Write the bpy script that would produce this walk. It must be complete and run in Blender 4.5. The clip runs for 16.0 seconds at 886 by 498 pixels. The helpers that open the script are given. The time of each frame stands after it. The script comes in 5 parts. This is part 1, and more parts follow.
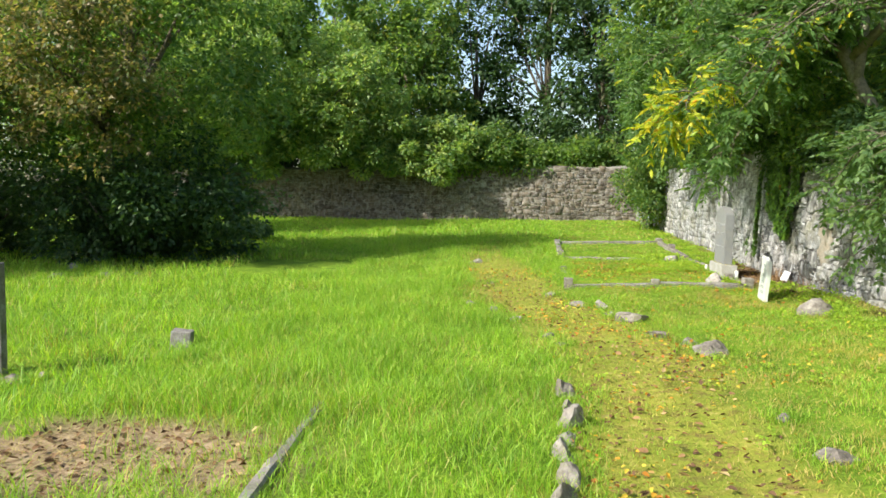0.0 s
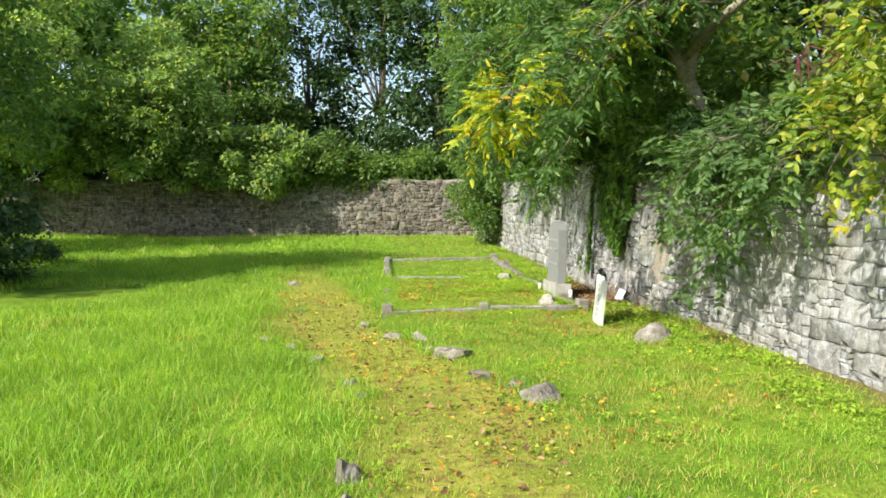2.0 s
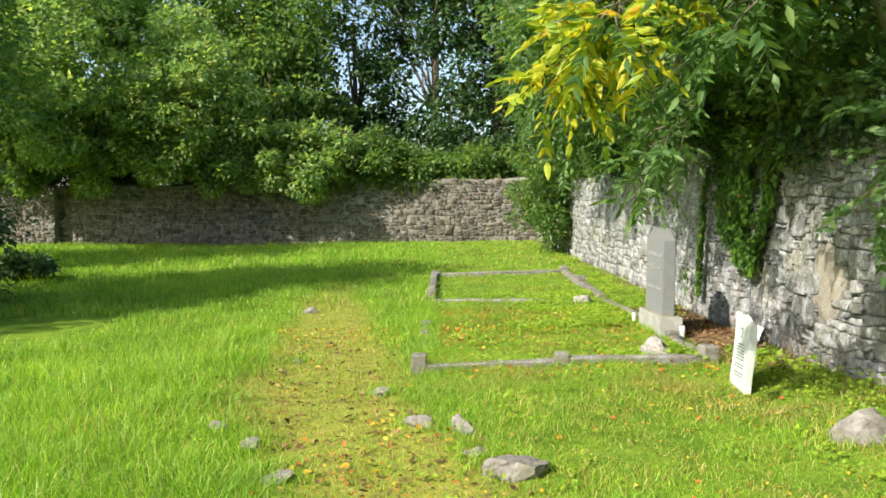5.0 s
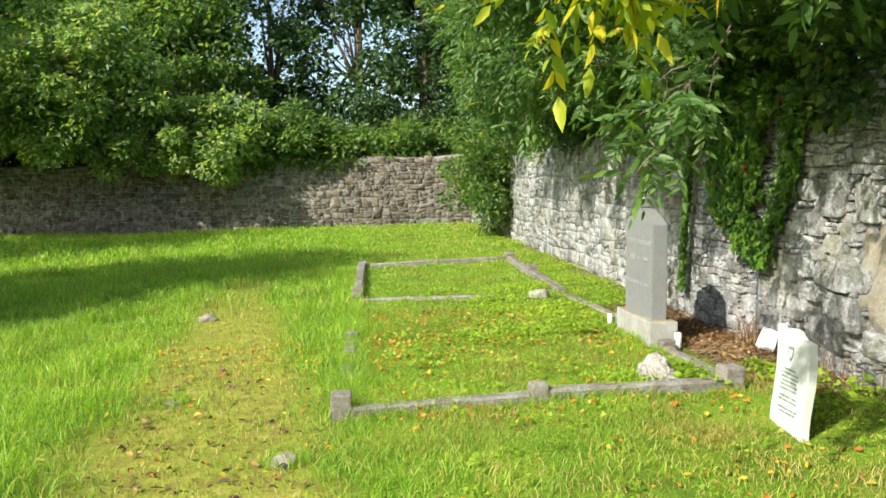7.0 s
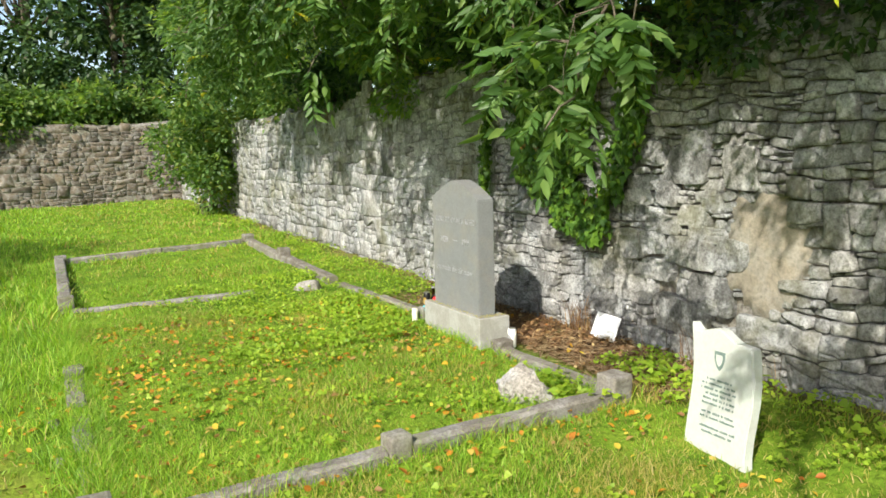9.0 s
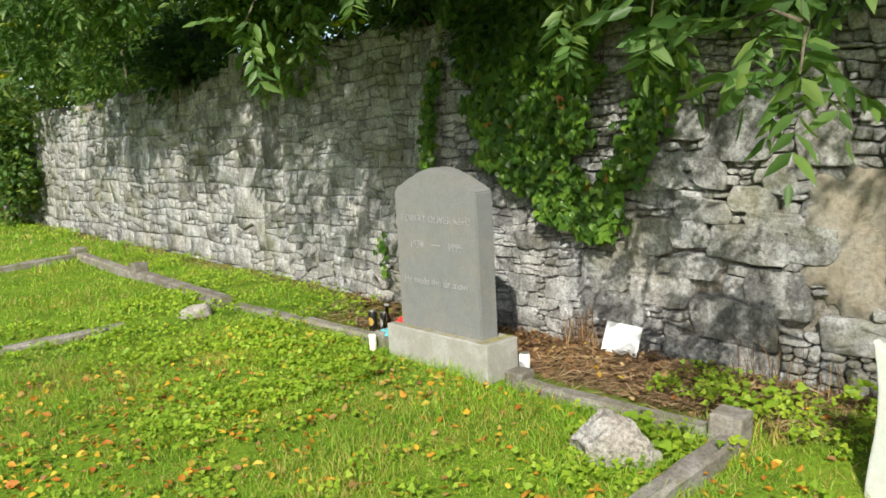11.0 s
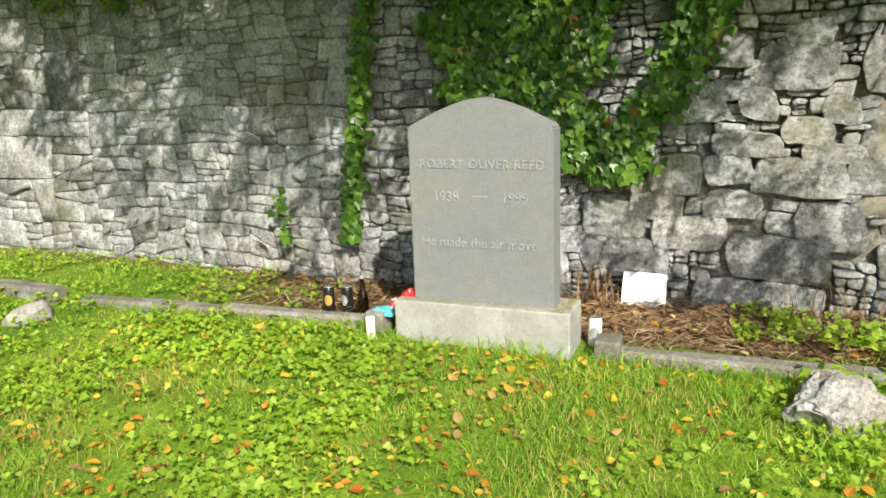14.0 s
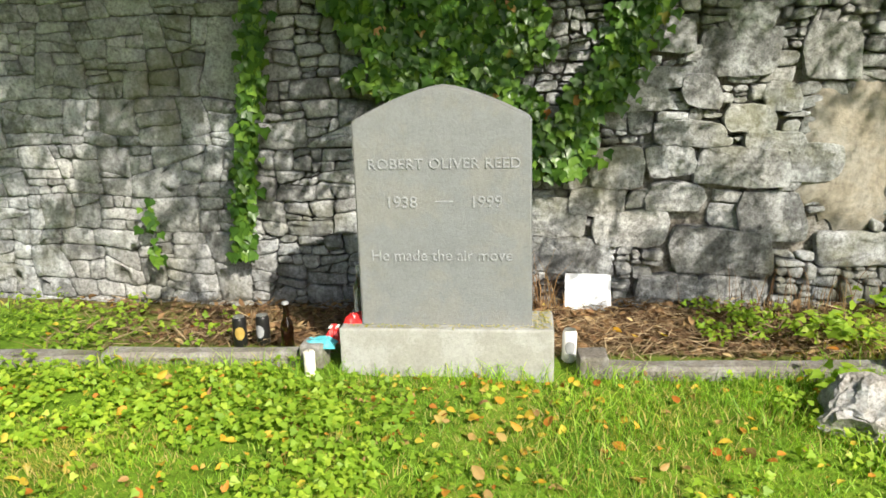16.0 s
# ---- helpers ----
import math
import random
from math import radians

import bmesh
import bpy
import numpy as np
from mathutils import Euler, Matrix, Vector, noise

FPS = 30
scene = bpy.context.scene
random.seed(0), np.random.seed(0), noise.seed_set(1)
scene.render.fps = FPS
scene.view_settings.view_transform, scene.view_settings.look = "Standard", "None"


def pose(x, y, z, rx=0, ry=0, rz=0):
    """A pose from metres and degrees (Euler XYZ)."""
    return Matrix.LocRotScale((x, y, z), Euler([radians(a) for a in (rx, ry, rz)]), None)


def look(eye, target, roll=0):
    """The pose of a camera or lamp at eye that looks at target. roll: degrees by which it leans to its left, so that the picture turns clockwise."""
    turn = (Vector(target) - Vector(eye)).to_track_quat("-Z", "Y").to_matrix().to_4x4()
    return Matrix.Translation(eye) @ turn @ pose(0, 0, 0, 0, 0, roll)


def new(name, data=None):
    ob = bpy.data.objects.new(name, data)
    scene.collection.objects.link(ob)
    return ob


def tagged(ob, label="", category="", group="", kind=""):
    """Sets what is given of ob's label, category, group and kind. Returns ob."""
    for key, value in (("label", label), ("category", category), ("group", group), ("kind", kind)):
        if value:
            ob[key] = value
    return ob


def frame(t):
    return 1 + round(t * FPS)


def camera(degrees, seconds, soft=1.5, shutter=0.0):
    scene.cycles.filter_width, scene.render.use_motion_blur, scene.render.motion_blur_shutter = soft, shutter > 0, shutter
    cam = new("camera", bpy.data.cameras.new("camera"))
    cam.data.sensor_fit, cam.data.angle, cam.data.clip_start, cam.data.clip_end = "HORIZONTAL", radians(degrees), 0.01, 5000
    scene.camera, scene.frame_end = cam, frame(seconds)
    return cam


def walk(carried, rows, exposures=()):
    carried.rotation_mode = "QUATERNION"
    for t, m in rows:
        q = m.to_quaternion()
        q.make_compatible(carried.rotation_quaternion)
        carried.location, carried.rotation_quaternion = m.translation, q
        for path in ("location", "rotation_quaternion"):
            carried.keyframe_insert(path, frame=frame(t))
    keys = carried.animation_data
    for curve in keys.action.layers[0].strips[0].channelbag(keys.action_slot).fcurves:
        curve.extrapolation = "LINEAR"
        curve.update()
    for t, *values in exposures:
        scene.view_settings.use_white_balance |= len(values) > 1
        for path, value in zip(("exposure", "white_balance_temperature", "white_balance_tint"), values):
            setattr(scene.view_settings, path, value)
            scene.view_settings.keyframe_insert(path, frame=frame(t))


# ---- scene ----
cam = camera(59.2, 16.0, soft=1.6)
METRES, EYE, TILT, LEAN, TURN = 14.4, 1.5, 0.0, 0.0, 6.4
ROWS = [
    (0.0, 0.0, 0.0, 0.0, 0.09, -4.65, -1.13),
    (0.5, 0.0053, 0.0186, 0.0014, -5.0, -4.16, -1.56),
    (1.0, 0.0127, 0.0469, 0.0018, -8.75, -3.98, -1.56),
    (1.5, 0.0311, 0.0797, 0.0001, -10.54, -4.05, -1.29),
    (2.0, 0.0458, 0.1143, -0.0009, -11.15, -3.39, -1.01),
    (2.5, 0.0589, 0.1503, 0.0005, -10.49, -2.46, -0.64),
    (3.0, 0.0688, 0.1901, 0.0004, -8.96, -2.25, -0.5),
    (3.5, 0.0758, 0.2295, -0.0001, -7.4, -2.81, -0.42),
    (4.0, 0.0847, 0.2712, 0.0001, -6.5, -3.67, -0.29),
    (6.5, 0.1085, 0.4603, -0.0014, -9.21, -2.65, 0.07),
    (7.0, 0.1122, 0.4963, -0.0023, -12.04, -4.73, 0.53),
    (7.5, 0.1149, 0.5318, -0.0049, -15.44, -8.72, 1.38),
    (8.0, 0.112, 0.5623, -0.0042, -20.62, -10.51, 1.21),
    (8.5, 0.1100, 0.5930, -0.0015, -27.0, -8.54, 1.12),
    (9.0, 0.1064, 0.6252, -0.0026, -33.9, -7.29, 1.45),
    (11.5, 0.1024, 0.7821, -0.0058, -51.79, -9.45, 2.63),
    (12.0, 0.0969, 0.8116, -0.0075, -55.92, -10.17, 1.84),
    (12.5, 0.0943, 0.8399, -0.0083, -60.05, -10.67, 1.14),
    (13.0, 0.0927, 0.8673, -0.0081, -64.45, -11.24, 0.98),
    (13.5, 0.0919, 0.8913, -0.0078, -69.35, -12.34, 1.61),
    (14.0, 0.0929, 0.9133, -0.0083, -74.57, -13.29, 2.05),
    (14.5, 0.0971, 0.9341, -0.0098, -79.76, -13.87, 2.28),
    (15.0, 0.105, 0.9485, -0.0106, -83.96, -14.34, 2.37),
    (15.5, 0.1148, 0.9593, -0.0102, -87.19, -14.53, 2.25),
    (16.0, 0.1255, 0.9709, -0.0101, -90.07, -14.24, 1.72),
]
EXPOSURES = [(0.0, 0.75), (4.0, 0.75), (7.0, 0.78), (8.0, 0.88), (8.5, 0.65), (9.0, 0.58), (11.5, 0.35), (12.0, 0.48), (13.0, 0.66), (14.5, 0.64), (16.0, 0.70)]
walk(cam, [(t, pose(0, 0, EYE, TILT, LEAN, TURN) @ pose(METRES * x, METRES * y, METRES * z, 90 + pitch, roll, yaw)) for t, x, y, z, yaw, pitch, roll in ROWS], EXPOSURES)

# ---------------------------------------------------------------- light
SUN_WAY = Vector((0.80, 0.60, -0.74)).normalized()
world = bpy.data.worlds.new("World")
scene.world = world
world.use_nodes = True
_n = world.node_tree.nodes
_n.clear()
_sky = _n.new("ShaderNodeTexSky")
_sky.sky_type, _sky.sun_disc = "NISHITA", False
_sky.sun_elevation = math.asin(-SUN_WAY.z)
_sky.sun_rotation = math.atan2(-SUN_WAY.x, -SUN_WAY.y)
_sky.dust_density = 2.0
_bg = _n.new("ShaderNodeBackground")
_bg.inputs[1].default_value = 0.15
_wo = _n.new("ShaderNodeOutputWorld")
world.node_tree.links.new(_sky.outputs[0], _bg.inputs[0])
world.node_tree.links.new(_bg.outputs[0], _wo.inputs[0])
sun = new("sun", bpy.data.lights.new("sun", "SUN"))
sun.data.energy, sun.data.angle, sun.data.color = 5.0, radians(0.6), (1.0, 0.93, 0.80)
sun.matrix_world = look((-20, -15, 20), Vector((-20, -15, 20)) + SUN_WAY)


# ---------------------------------------------------------------- helpers
def part(name, bm, material, parent=None, label="", smooth=False):
    me = bpy.data.meshes.new(name)
    bmesh.ops.recalc_face_normals(bm, faces=bm.faces)
    bm.to_mesh(me)
    bm.free()
    me.materials.append(material)
    if smooth:
        me.polygons.foreach_set("use_smooth", [True] * len(me.polygons))
    ob = new(name, me)
    if parent is not None:
        ob.parent = parent
    if label:
        ob["label"] = label
    return ob


def thing(name, x, y, z, label, category, group="", rz=0.0, rx=0.0, ry=0.0):
    ob = new(name)
    ob.matrix_world = pose(x, y, z, rx, ry, rz)
    return tagged(ob, label, category, group)


def fast_mesh(name, verts, faces, material, smooth=False):
    """A mesh from arrays: verts n x 3, faces m x k (all with k corners)."""
    verts = np.asarray(verts, dtype=np.float32)
    faces = np.asarray(faces, dtype=np.int32)
    me = bpy.data.meshes.new(name)
    k = faces.shape[1]
    me.vertices.add(len(verts))
    me.vertices.foreach_set("co", verts.ravel())
    me.loops.add(faces.size)
    me.loops.foreach_set("vertex_index", faces.ravel())
    me.polygons.add(len(faces))
    me.polygons.foreach_set("loop_start", np.arange(0, faces.size, k, dtype=np.int32))
    me.update(calc_edges=True)
    me.validate()
    me.materials.append(material)
    if smooth:
        me.polygons.foreach_set("use_smooth", np.ones(len(faces), dtype=bool))
    return new(name, me)


def box(bm, x0, y0, z0, x1, y1, z1, bevel=0.0, seg=1, rough=0.0, cuts=0):
    """A box with bevelled edges; rough moves its corners about a little."""
    r = bmesh.ops.create_cube(bm, size=1.0)
    vs = r["verts"]
    for v in vs:
        v.co = Vector((x0 + (v.co.x + 0.5) * (x1 - x0), y0 + (v.co.y + 0.5) * (y1 - y0), z0 + (v.co.z + 0.5) * (z1 - z0)))
    es = list({e for v in vs for e in v.link_edges})
    if cuts:
        bmesh.ops.subdivide_edges(bm, edges=es, cuts=cuts, use_grid_fill=True)
    if bevel:
        fs = [e for e in bm.edges if e.is_manifold and e.calc_face_angle(0) > 0.5]
        bmesh.ops.bevel(bm, geom=fs, offset=bevel, segments=seg, affect="EDGES", profile=0.6)
    if rough:
        for v in bm.verts:
            v.co += noise.noise_vector(v.co * 9.0) * rough
    return bm


def lathe(bm, profile, sides=20, at=(0, 0, 0)):
    """Turns a profile of (radius, height) round z."""
    rings = []
    for r, z in profile:
        rings.append([bm.verts.new((at[0] + r * math.cos(2 * math.pi * i / sides), at[1] + r * math.sin(2 * math.pi * i / sides), at[2] + z)) for i in range(sides)])
    for a, b in zip(rings, rings[1:]):
        for i in range(sides):
            bm.faces.new((a[i], a[(i + 1) % sides], b[(i + 1) % sides], b[i]))
    bm.faces.new(rings[0][::-1])
    bm.faces.new(rings[-1])
    return bm


def tube(bm, pts, radii, sides=7):
    """A tapered tube along points."""
    rings = []
    pts = [Vector(p) for p in pts]
    for i, p in enumerate(pts):
        d = (pts[min(i + 1, len(pts) - 1)] - pts[max(i - 1, 0)]).normalized()
        u = d.orthogonal().normalized()
        w = d.cross(u)
        rings.append([bm.verts.new(p + (u * math.cos(2 * math.pi * k / sides) + w * math.sin(2 * math.pi * k / sides)) * radii[i]) for k in range(sides)])
    for a, b in zip(rings, rings[1:]):
        best = min(range(sides), key=lambda s: (a[0].co - b[s].co).length)
        for k in range(sides):
            bm.faces.new((a[k], a[(k + 1) % sides], b[(k + 1 + best) % sides], b[(k + best) % sides]))
    bm.faces.new(rings[0][::-1])
    bm.faces.new(rings[-1])


def rock_bm(sx, sy, sz, seed, sub=2, rough=0.25, flat=0.0):
    """An angular field stone: a ball cut by planes and roughened."""
    rnd = random.Random(seed)
    bm = bmesh.new()
    bmesh.ops.create_icosphere(bm, subdivisions=sub + 1, radius=1.0)
    planes = []
    for _ in range(12):
        d = Vector((rnd.uniform(-1, 1), rnd.uniform(-1, 1), rnd.uniform(-0.6, 1))).normalized()
        planes.append((d, rnd.uniform(0.42, 0.78)))
    for v in bm.verts:
        for d, h in planes:
            k = v.co.dot(d) - h
            if k > 0:
                v.co -= d * k * 0.95
        v.co += noise.noise_vector(v.co * 2.3 + Vector((seed, 0, 0))) * rough * 0.3 + noise.noise_vector(v.co * 6 + Vector((seed, 3, 0))) * rough * 0.12
        if sub > 2:
            v.co += noise.noise_vector(v.co * 15 + Vector((seed, 5, 0))) * rough * 0.10
        v.co = Vector((v.co.x * sx, v.co.y * sy, v.co.z * sz))
    return bm


# ---------------------------------------------------------------- materials
def mat(name, rough=0.8, metal=0.0, spec=0.4):
    m = bpy.data.materials.new(name)
    m.use_nodes = True
    nt = m.node_tree
    b = nt.nodes["Principled BSDF"]
    b.inputs["Roughness"].default_value = rough
    b.inputs["Metallic"].default_value = metal
    b.inputs["Specular IOR Level"].default_value = spec
    return m, nt, b


def node(nt, kind, **inputs):
    n = nt.nodes.new(kind)
    for k, v in inputs.items():
        key = k.replace("_", " ")
        n.inputs[key].default_value = v
    return n


def noise_tex(nt, scale, detail=4.0, rough=0.6, stretch=None):
    tc = nt.nodes.new("ShaderNodeNewGeometry")
    n = node(nt, "ShaderNodeTexNoise", Scale=scale, Detail=detail, Roughness=rough)
    if stretch:
        mp = nt.nodes.new("ShaderNodeMapping")
        mp.inputs["Scale"].default_value = stretch
        nt.links.new(tc.outputs["Position"], mp.inputs[0])
        nt.links.new(mp.outputs[0], n.inputs["Vector"])
    else:
        nt.links.new(tc.outputs["Position"], n.inputs["Vector"])
    return n


def ramp(nt, src, stops):
    r = nt.nodes.new("ShaderNodeValToRGB")
    e = r.color_ramp.elements
    while len(e) < len(stops):
        e.new(0.5)
    for el, (p, c) in zip(e, stops):
        el.position, el.color = p, (*c, 1.0)
    nt.links.new(src, r.inputs[0])
    return r.outputs[0]


def mix(nt, fac, a, b, mode="MIX"):
    m = nt.nodes.new("ShaderNodeMix")
    m.data_type, m.blend_type = "RGBA", mode
    for s, v in ((0, fac), (6, a), (7, b)):
        if hasattr(v, "is_linked"):
            nt.links.new(v, m.inputs[s])
        else:
            m.inputs[s].default_value = v if s == 0 else (*v, 1.0)
    return m.outputs[2]


def bump(nt, b, src, strength=0.5, dist=0.01):
    n = node(nt, "ShaderNodeBump", Strength=strength, Distance=dist)
    nt.links.new(src, n.inputs["Height"])
    nt.links.new(n.outputs[0], b.inputs["Normal"])


def stone_mat(name, low, high, lichen=(0.545, 0.565, 0.585), amount=0.5, vary="object", grain=48.0, moss=None, rough=0.9, contrast=1.0):
    """Weathered stone: each piece its own tone, lichen blotches, fine grain."""
    m, nt, b = mat(name, rough, 0, 0.25)
    if vary == "object":
        src = nt.nodes.new("ShaderNodeObjectInfo").outputs["Random"]
    elif vary == "island":
        src = nt.nodes.new("ShaderNodeNewGeometry").outputs["Random Per Island"]
    else:
        src = noise_tex(nt, 1.3, 3).outputs[0]
    base = ramp(nt, src, [(0.0, low), (0.45, tuple((a + c) / 2 for a, c in zip(low, high))), (1.0, high)])
    c = contrast
    # pale lichen and lime in sharp-edged blotches, dark algae between them
    big = noise_tex(nt, 5.5, 7, 0.72)
    base = mix(nt, ramp(nt, big.outputs[0], [(0.47, (0, 0, 0)), (0.56, (amount,) * 3), (0.75, (min(1.0, amount * 1.5),) * 3)]), base, lichen)
    spot = noise_tex(nt, 15.0, 8, 0.78)
    base = mix(nt, 0.7 * c, base, ramp(nt, spot.outputs[0], [(0.33, (0.30, 0.29, 0.27)), (0.45, (0.72, 0.71, 0.69)), (0.53, (1.0, 1.0, 1.0)), (0.68, (1.35, 1.34, 1.3))]), "MULTIPLY")
    mid = noise_tex(nt, grain, 8, 0.75)
    base = mix(nt, 0.85 * c, base, ramp(nt, mid.outputs[0], [(0.34, (0.32, 0.30, 0.27)), (0.5, (0.97, 0.97, 0.97)), (0.66, (1.4, 1.39, 1.35))]), "MULTIPLY")
    tint = noise_tex(nt, 2.1, 3)
    base = mix(nt, 0.5 * c, base, ramp(nt, tint.outputs[0], [(0.35, (1.03, 0.99, 0.92)), (0.65, (0.94, 1.0, 1.06))]), "MULTIPLY")
    if moss:
        mo = noise_tex(nt, 1.7, 5, 0.7)
        base = mix(nt, ramp(nt, mo.outputs[0], [(0.52, (0, 0, 0)), (0.68, (0.6,) * 3)]), base, moss)
    nt.links.new(base, b.inputs["Base Color"])
    bump(nt, b, spot.outputs[0] if contrast > 0.8 else mid.outputs[0], 0.2 + 0.8 * contrast, 0.004 + 0.016 * contrast)
    return m


def leaf_mat(name, stops, rough=0.45, trans=0.45, spec=0.35):
    """Thin leaves, each its own green, that let some light through."""
    m, nt, b = mat(name, rough, 0, spec)
    src = nt.nodes.new("ShaderNodeNewGeometry").outputs["Random Per Island"]
    col = ramp(nt, src, stops)
    patch = noise_tex(nt, 0.9, 3)
    col = mix(nt, 0.55, col, ramp(nt, patch.outputs[0], [(0.3, (0.62, 0.70, 0.6)), (0.7, (1.3, 1.22, 1.0))]), "MULTIPLY")
    nt.links.new(col, b.inputs["Base Color"])
    t = nt.nodes.new("ShaderNodeBsdfTranslucent")
    nt.links.new(mix(nt, 1.0, col, (1.5, 1.5, 0.6), "MULTIPLY"), t.inputs[0])
    ms = nt.nodes.new("ShaderNodeMixShader")
    ms.inputs[0].default_value = trans
    nt.links.new(b.outputs[0], ms.inputs[1])
    nt.links.new(t.outputs[0], ms.inputs[2])
    nt.links.new(ms.outputs[0], nt.nodes["Material Output"].inputs[0])
    return m


def plain(name, col, rough=0.6, metal=0.0, spec=0.4, speck=0.15, scale=40.0):
    m, nt, b = mat(name, rough, metal, spec)
    n = noise_tex(nt, scale, 4)
    nt.links.new(mix(nt, 1.0, col, ramp(nt, n.outputs[0], [(0.3, (1 - speck,) * 3), (0.7, (1 + speck,) * 3)]), "MULTIPLY"), b.inputs["Base Color"])
    return m


M_STONE = stone_mat("wall_stone", (0.145, 0.149, 0.152), (0.40, 0.408, 0.416), amount=0.45, moss=(0.15, 0.15, 0.07))
M_STONE_I = stone_mat("wall_stone_far", (0.145, 0.149, 0.152), (0.40, 0.408, 0.416), amount=0.45, vary="island", moss=(0.15, 0.15, 0.07))
M_STONE_PALE = stone_mat("limewashed_stone", (0.17, 0.172, 0.172), (0.33, 0.335, 0.345), lichen=(0.46, 0.475, 0.50), amount=0.55, vary="island", moss=(0.17, 0.17, 0.10), contrast=0.65)
M_MORTAR = stone_mat("old_mortar", (0.17, 0.155, 0.13), (0.26, 0.24, 0.205), vary="noise", amount=0.25)
# near-black moss value: stains that also stand in for shade under the trees
M_FAR = stone_mat("far_stone", (0.065, 0.054, 0.042), (0.18, 0.15, 0.115), amount=0.2, vary="island", grain=7.0, moss=(0.035, 0.032, 0.022), contrast=0.6)
M_PLASTER = stone_mat("old_render", (0.25, 0.225, 0.18), (0.36, 0.325, 0.265), lichen=(0.33, 0.325, 0.30), vary="noise", amount=0.4, grain=40, contrast=0.5)
M_HEAD = stone_mat("headstone_stone", (0.165, 0.18, 0.19), (0.215, 0.225, 0.228), lichen=(0.225, 0.22, 0.195), vary="noise", amount=0.35, grain=90, contrast=0.22)
M_CARVE = plain("carved_letters", (0.25, 0.262, 0.275), 0.8, speck=0.35, scale=70)
M_BASE = stone_mat("plinth_stone", (0.27, 0.275, 0.255), (0.34, 0.34, 0.31), vary="noise", amount=0.2, grain=80, contrast=0.25)
M_KERB = stone_mat("kerb_stone", (0.165, 0.15, 0.13), (0.25, 0.232, 0.205), amount=0.2, grain=60, moss=(0.14, 0.16, 0.05), contrast=0.55)
M_ROCK = stone_mat("field_stone", (0.15, 0.135, 0.118), (0.25, 0.23, 0.205), lichen=(0.40, 0.385, 0.35), amount=0.3, moss=(0.13, 0.13, 0.05), grain=35, contrast=0.55)
M_BOULDER = stone_mat("pale_boulder", (0.25, 0.235, 0.215), (0.36, 0.34, 0.315), amount=0.5, grain=60, contrast=0.75)
M_MARBLE = stone_mat("white_marble", (0.46, 0.49, 0.475), (0.55, 0.57, 0.555), lichen=(0.48, 0.55, 0.51), vary="noise", amount=0.4, grain=50, rough=0.5, contrast=0.15)
M_BARK = stone_mat("bark", (0.10, 0.085, 0.065), (0.20, 0.17, 0.13), lichen=(0.22, 0.20, 0.15), vary="noise", amount=0.25, grain=25, moss=(0.12, 0.14, 0.05))

M_ASHBARK = stone_mat("ash_bark", (0.20, 0.185, 0.14), (0.32, 0.29, 0.22), lichen=(0.36, 0.35, 0.26), vary="noise", amount=0.3, grain=22, contrast=0.6, moss=(0.16, 0.17, 0.07))
M_LEAF_FAR = leaf_mat("far_leaves", [(0.0, (0.068, 0.137, 0.052)), (0.5, (0.128, 0.232, 0.08)), (0.93, (0.22, 0.31, 0.095)), (1.0, (0.33, 0.31, 0.09))], trans=0.55)
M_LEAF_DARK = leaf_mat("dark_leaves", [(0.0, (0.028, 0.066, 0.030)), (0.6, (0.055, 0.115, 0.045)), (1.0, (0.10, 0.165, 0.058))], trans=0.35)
M_LEAF_BROWN = leaf_mat("seeding_leaves", [(0.0, (0.07, 0.11, 0.035)), (0.45, (0.13, 0.16, 0.055)), (0.7, (0.25, 0.20, 0.11)), (1.0, (0.38, 0.31, 0.19))])
M_LEAF_ELDER = leaf_mat("elder_leaves", [(0.0, (0.10, 0.18, 0.025)), (0.6, (0.20, 0.28, 0.035)), (0.9, (0.36, 0.38, 0.05)), (1.0, (0.44, 0.38, 0.05))])
M_LEAF_LIME = leaf_mat("light_leaves", [(0.0, (0.09, 0.175, 0.06)), (0.6, (0.165, 0.285, 0.09)), (1.0, (0.28, 0.37, 0.11))], trans=0.55)
# foliage in full sun: the brightness is put into the leaf colour
M_LEAF_SUN = leaf_mat("sunlit_leaves", [(0.0, (0.14, 0.25, 0.105)), (0.6, (0.255, 0.38, 0.16)), (1.0, (0.43, 0.48, 0.20))], trans=0.55)
M_LEAF_ASH = leaf_mat("ash_leaves", [(0.0, (0.055, 0.12, 0.035)), (0.6, (0.095, 0.19, 0.055)), (1.0, (0.16, 0.25, 0.07))])
M_LEAF_SHOOT = leaf_mat("shoot_leaves", [(0.0, (0.075, 0.15, 0.06)), (0.6, (0.13, 0.225, 0.09)), (1.0, (0.21, 0.30, 0.12))], trans=0.5)
M_LEAF_YELLOW = leaf_mat("yellow_leaves", [(0.0, (0.18, 0.30, 0.03)), (0.5, (0.38, 0.44, 0.035)), (0.92, (0.56, 0.48, 0.03)), (1.0, (0.55, 0.28, 0.03))])
M_IVY = leaf_mat("ivy_leaves", [(0.0, (0.035, 0.09, 0.016)), (0.6, (0.075, 0.165, 0.024)), (0.985, (0.15, 0.27, 0.035)), (1.0, (0.35, 0.14, 0.04))], rough=0.35, trans=0.25)
M_WEED = leaf_mat("weed_leaves", [(0.0, (0.18, 0.31, 0.03)), (0.6, (0.27, 0.41, 0.04)), (1.0, (0.38, 0.49, 0.06))], rough=0.5)
M_GRASS = leaf_mat("grass_blades", [(0.0, (0.14, 0.28, 0.027)), (0.5, (0.235, 0.43, 0.044)), (0.9, (0.36, 0.51, 0.066)), (1.0, (0.46, 0.42, 0.16))], rough=0.5, trans=0.45)
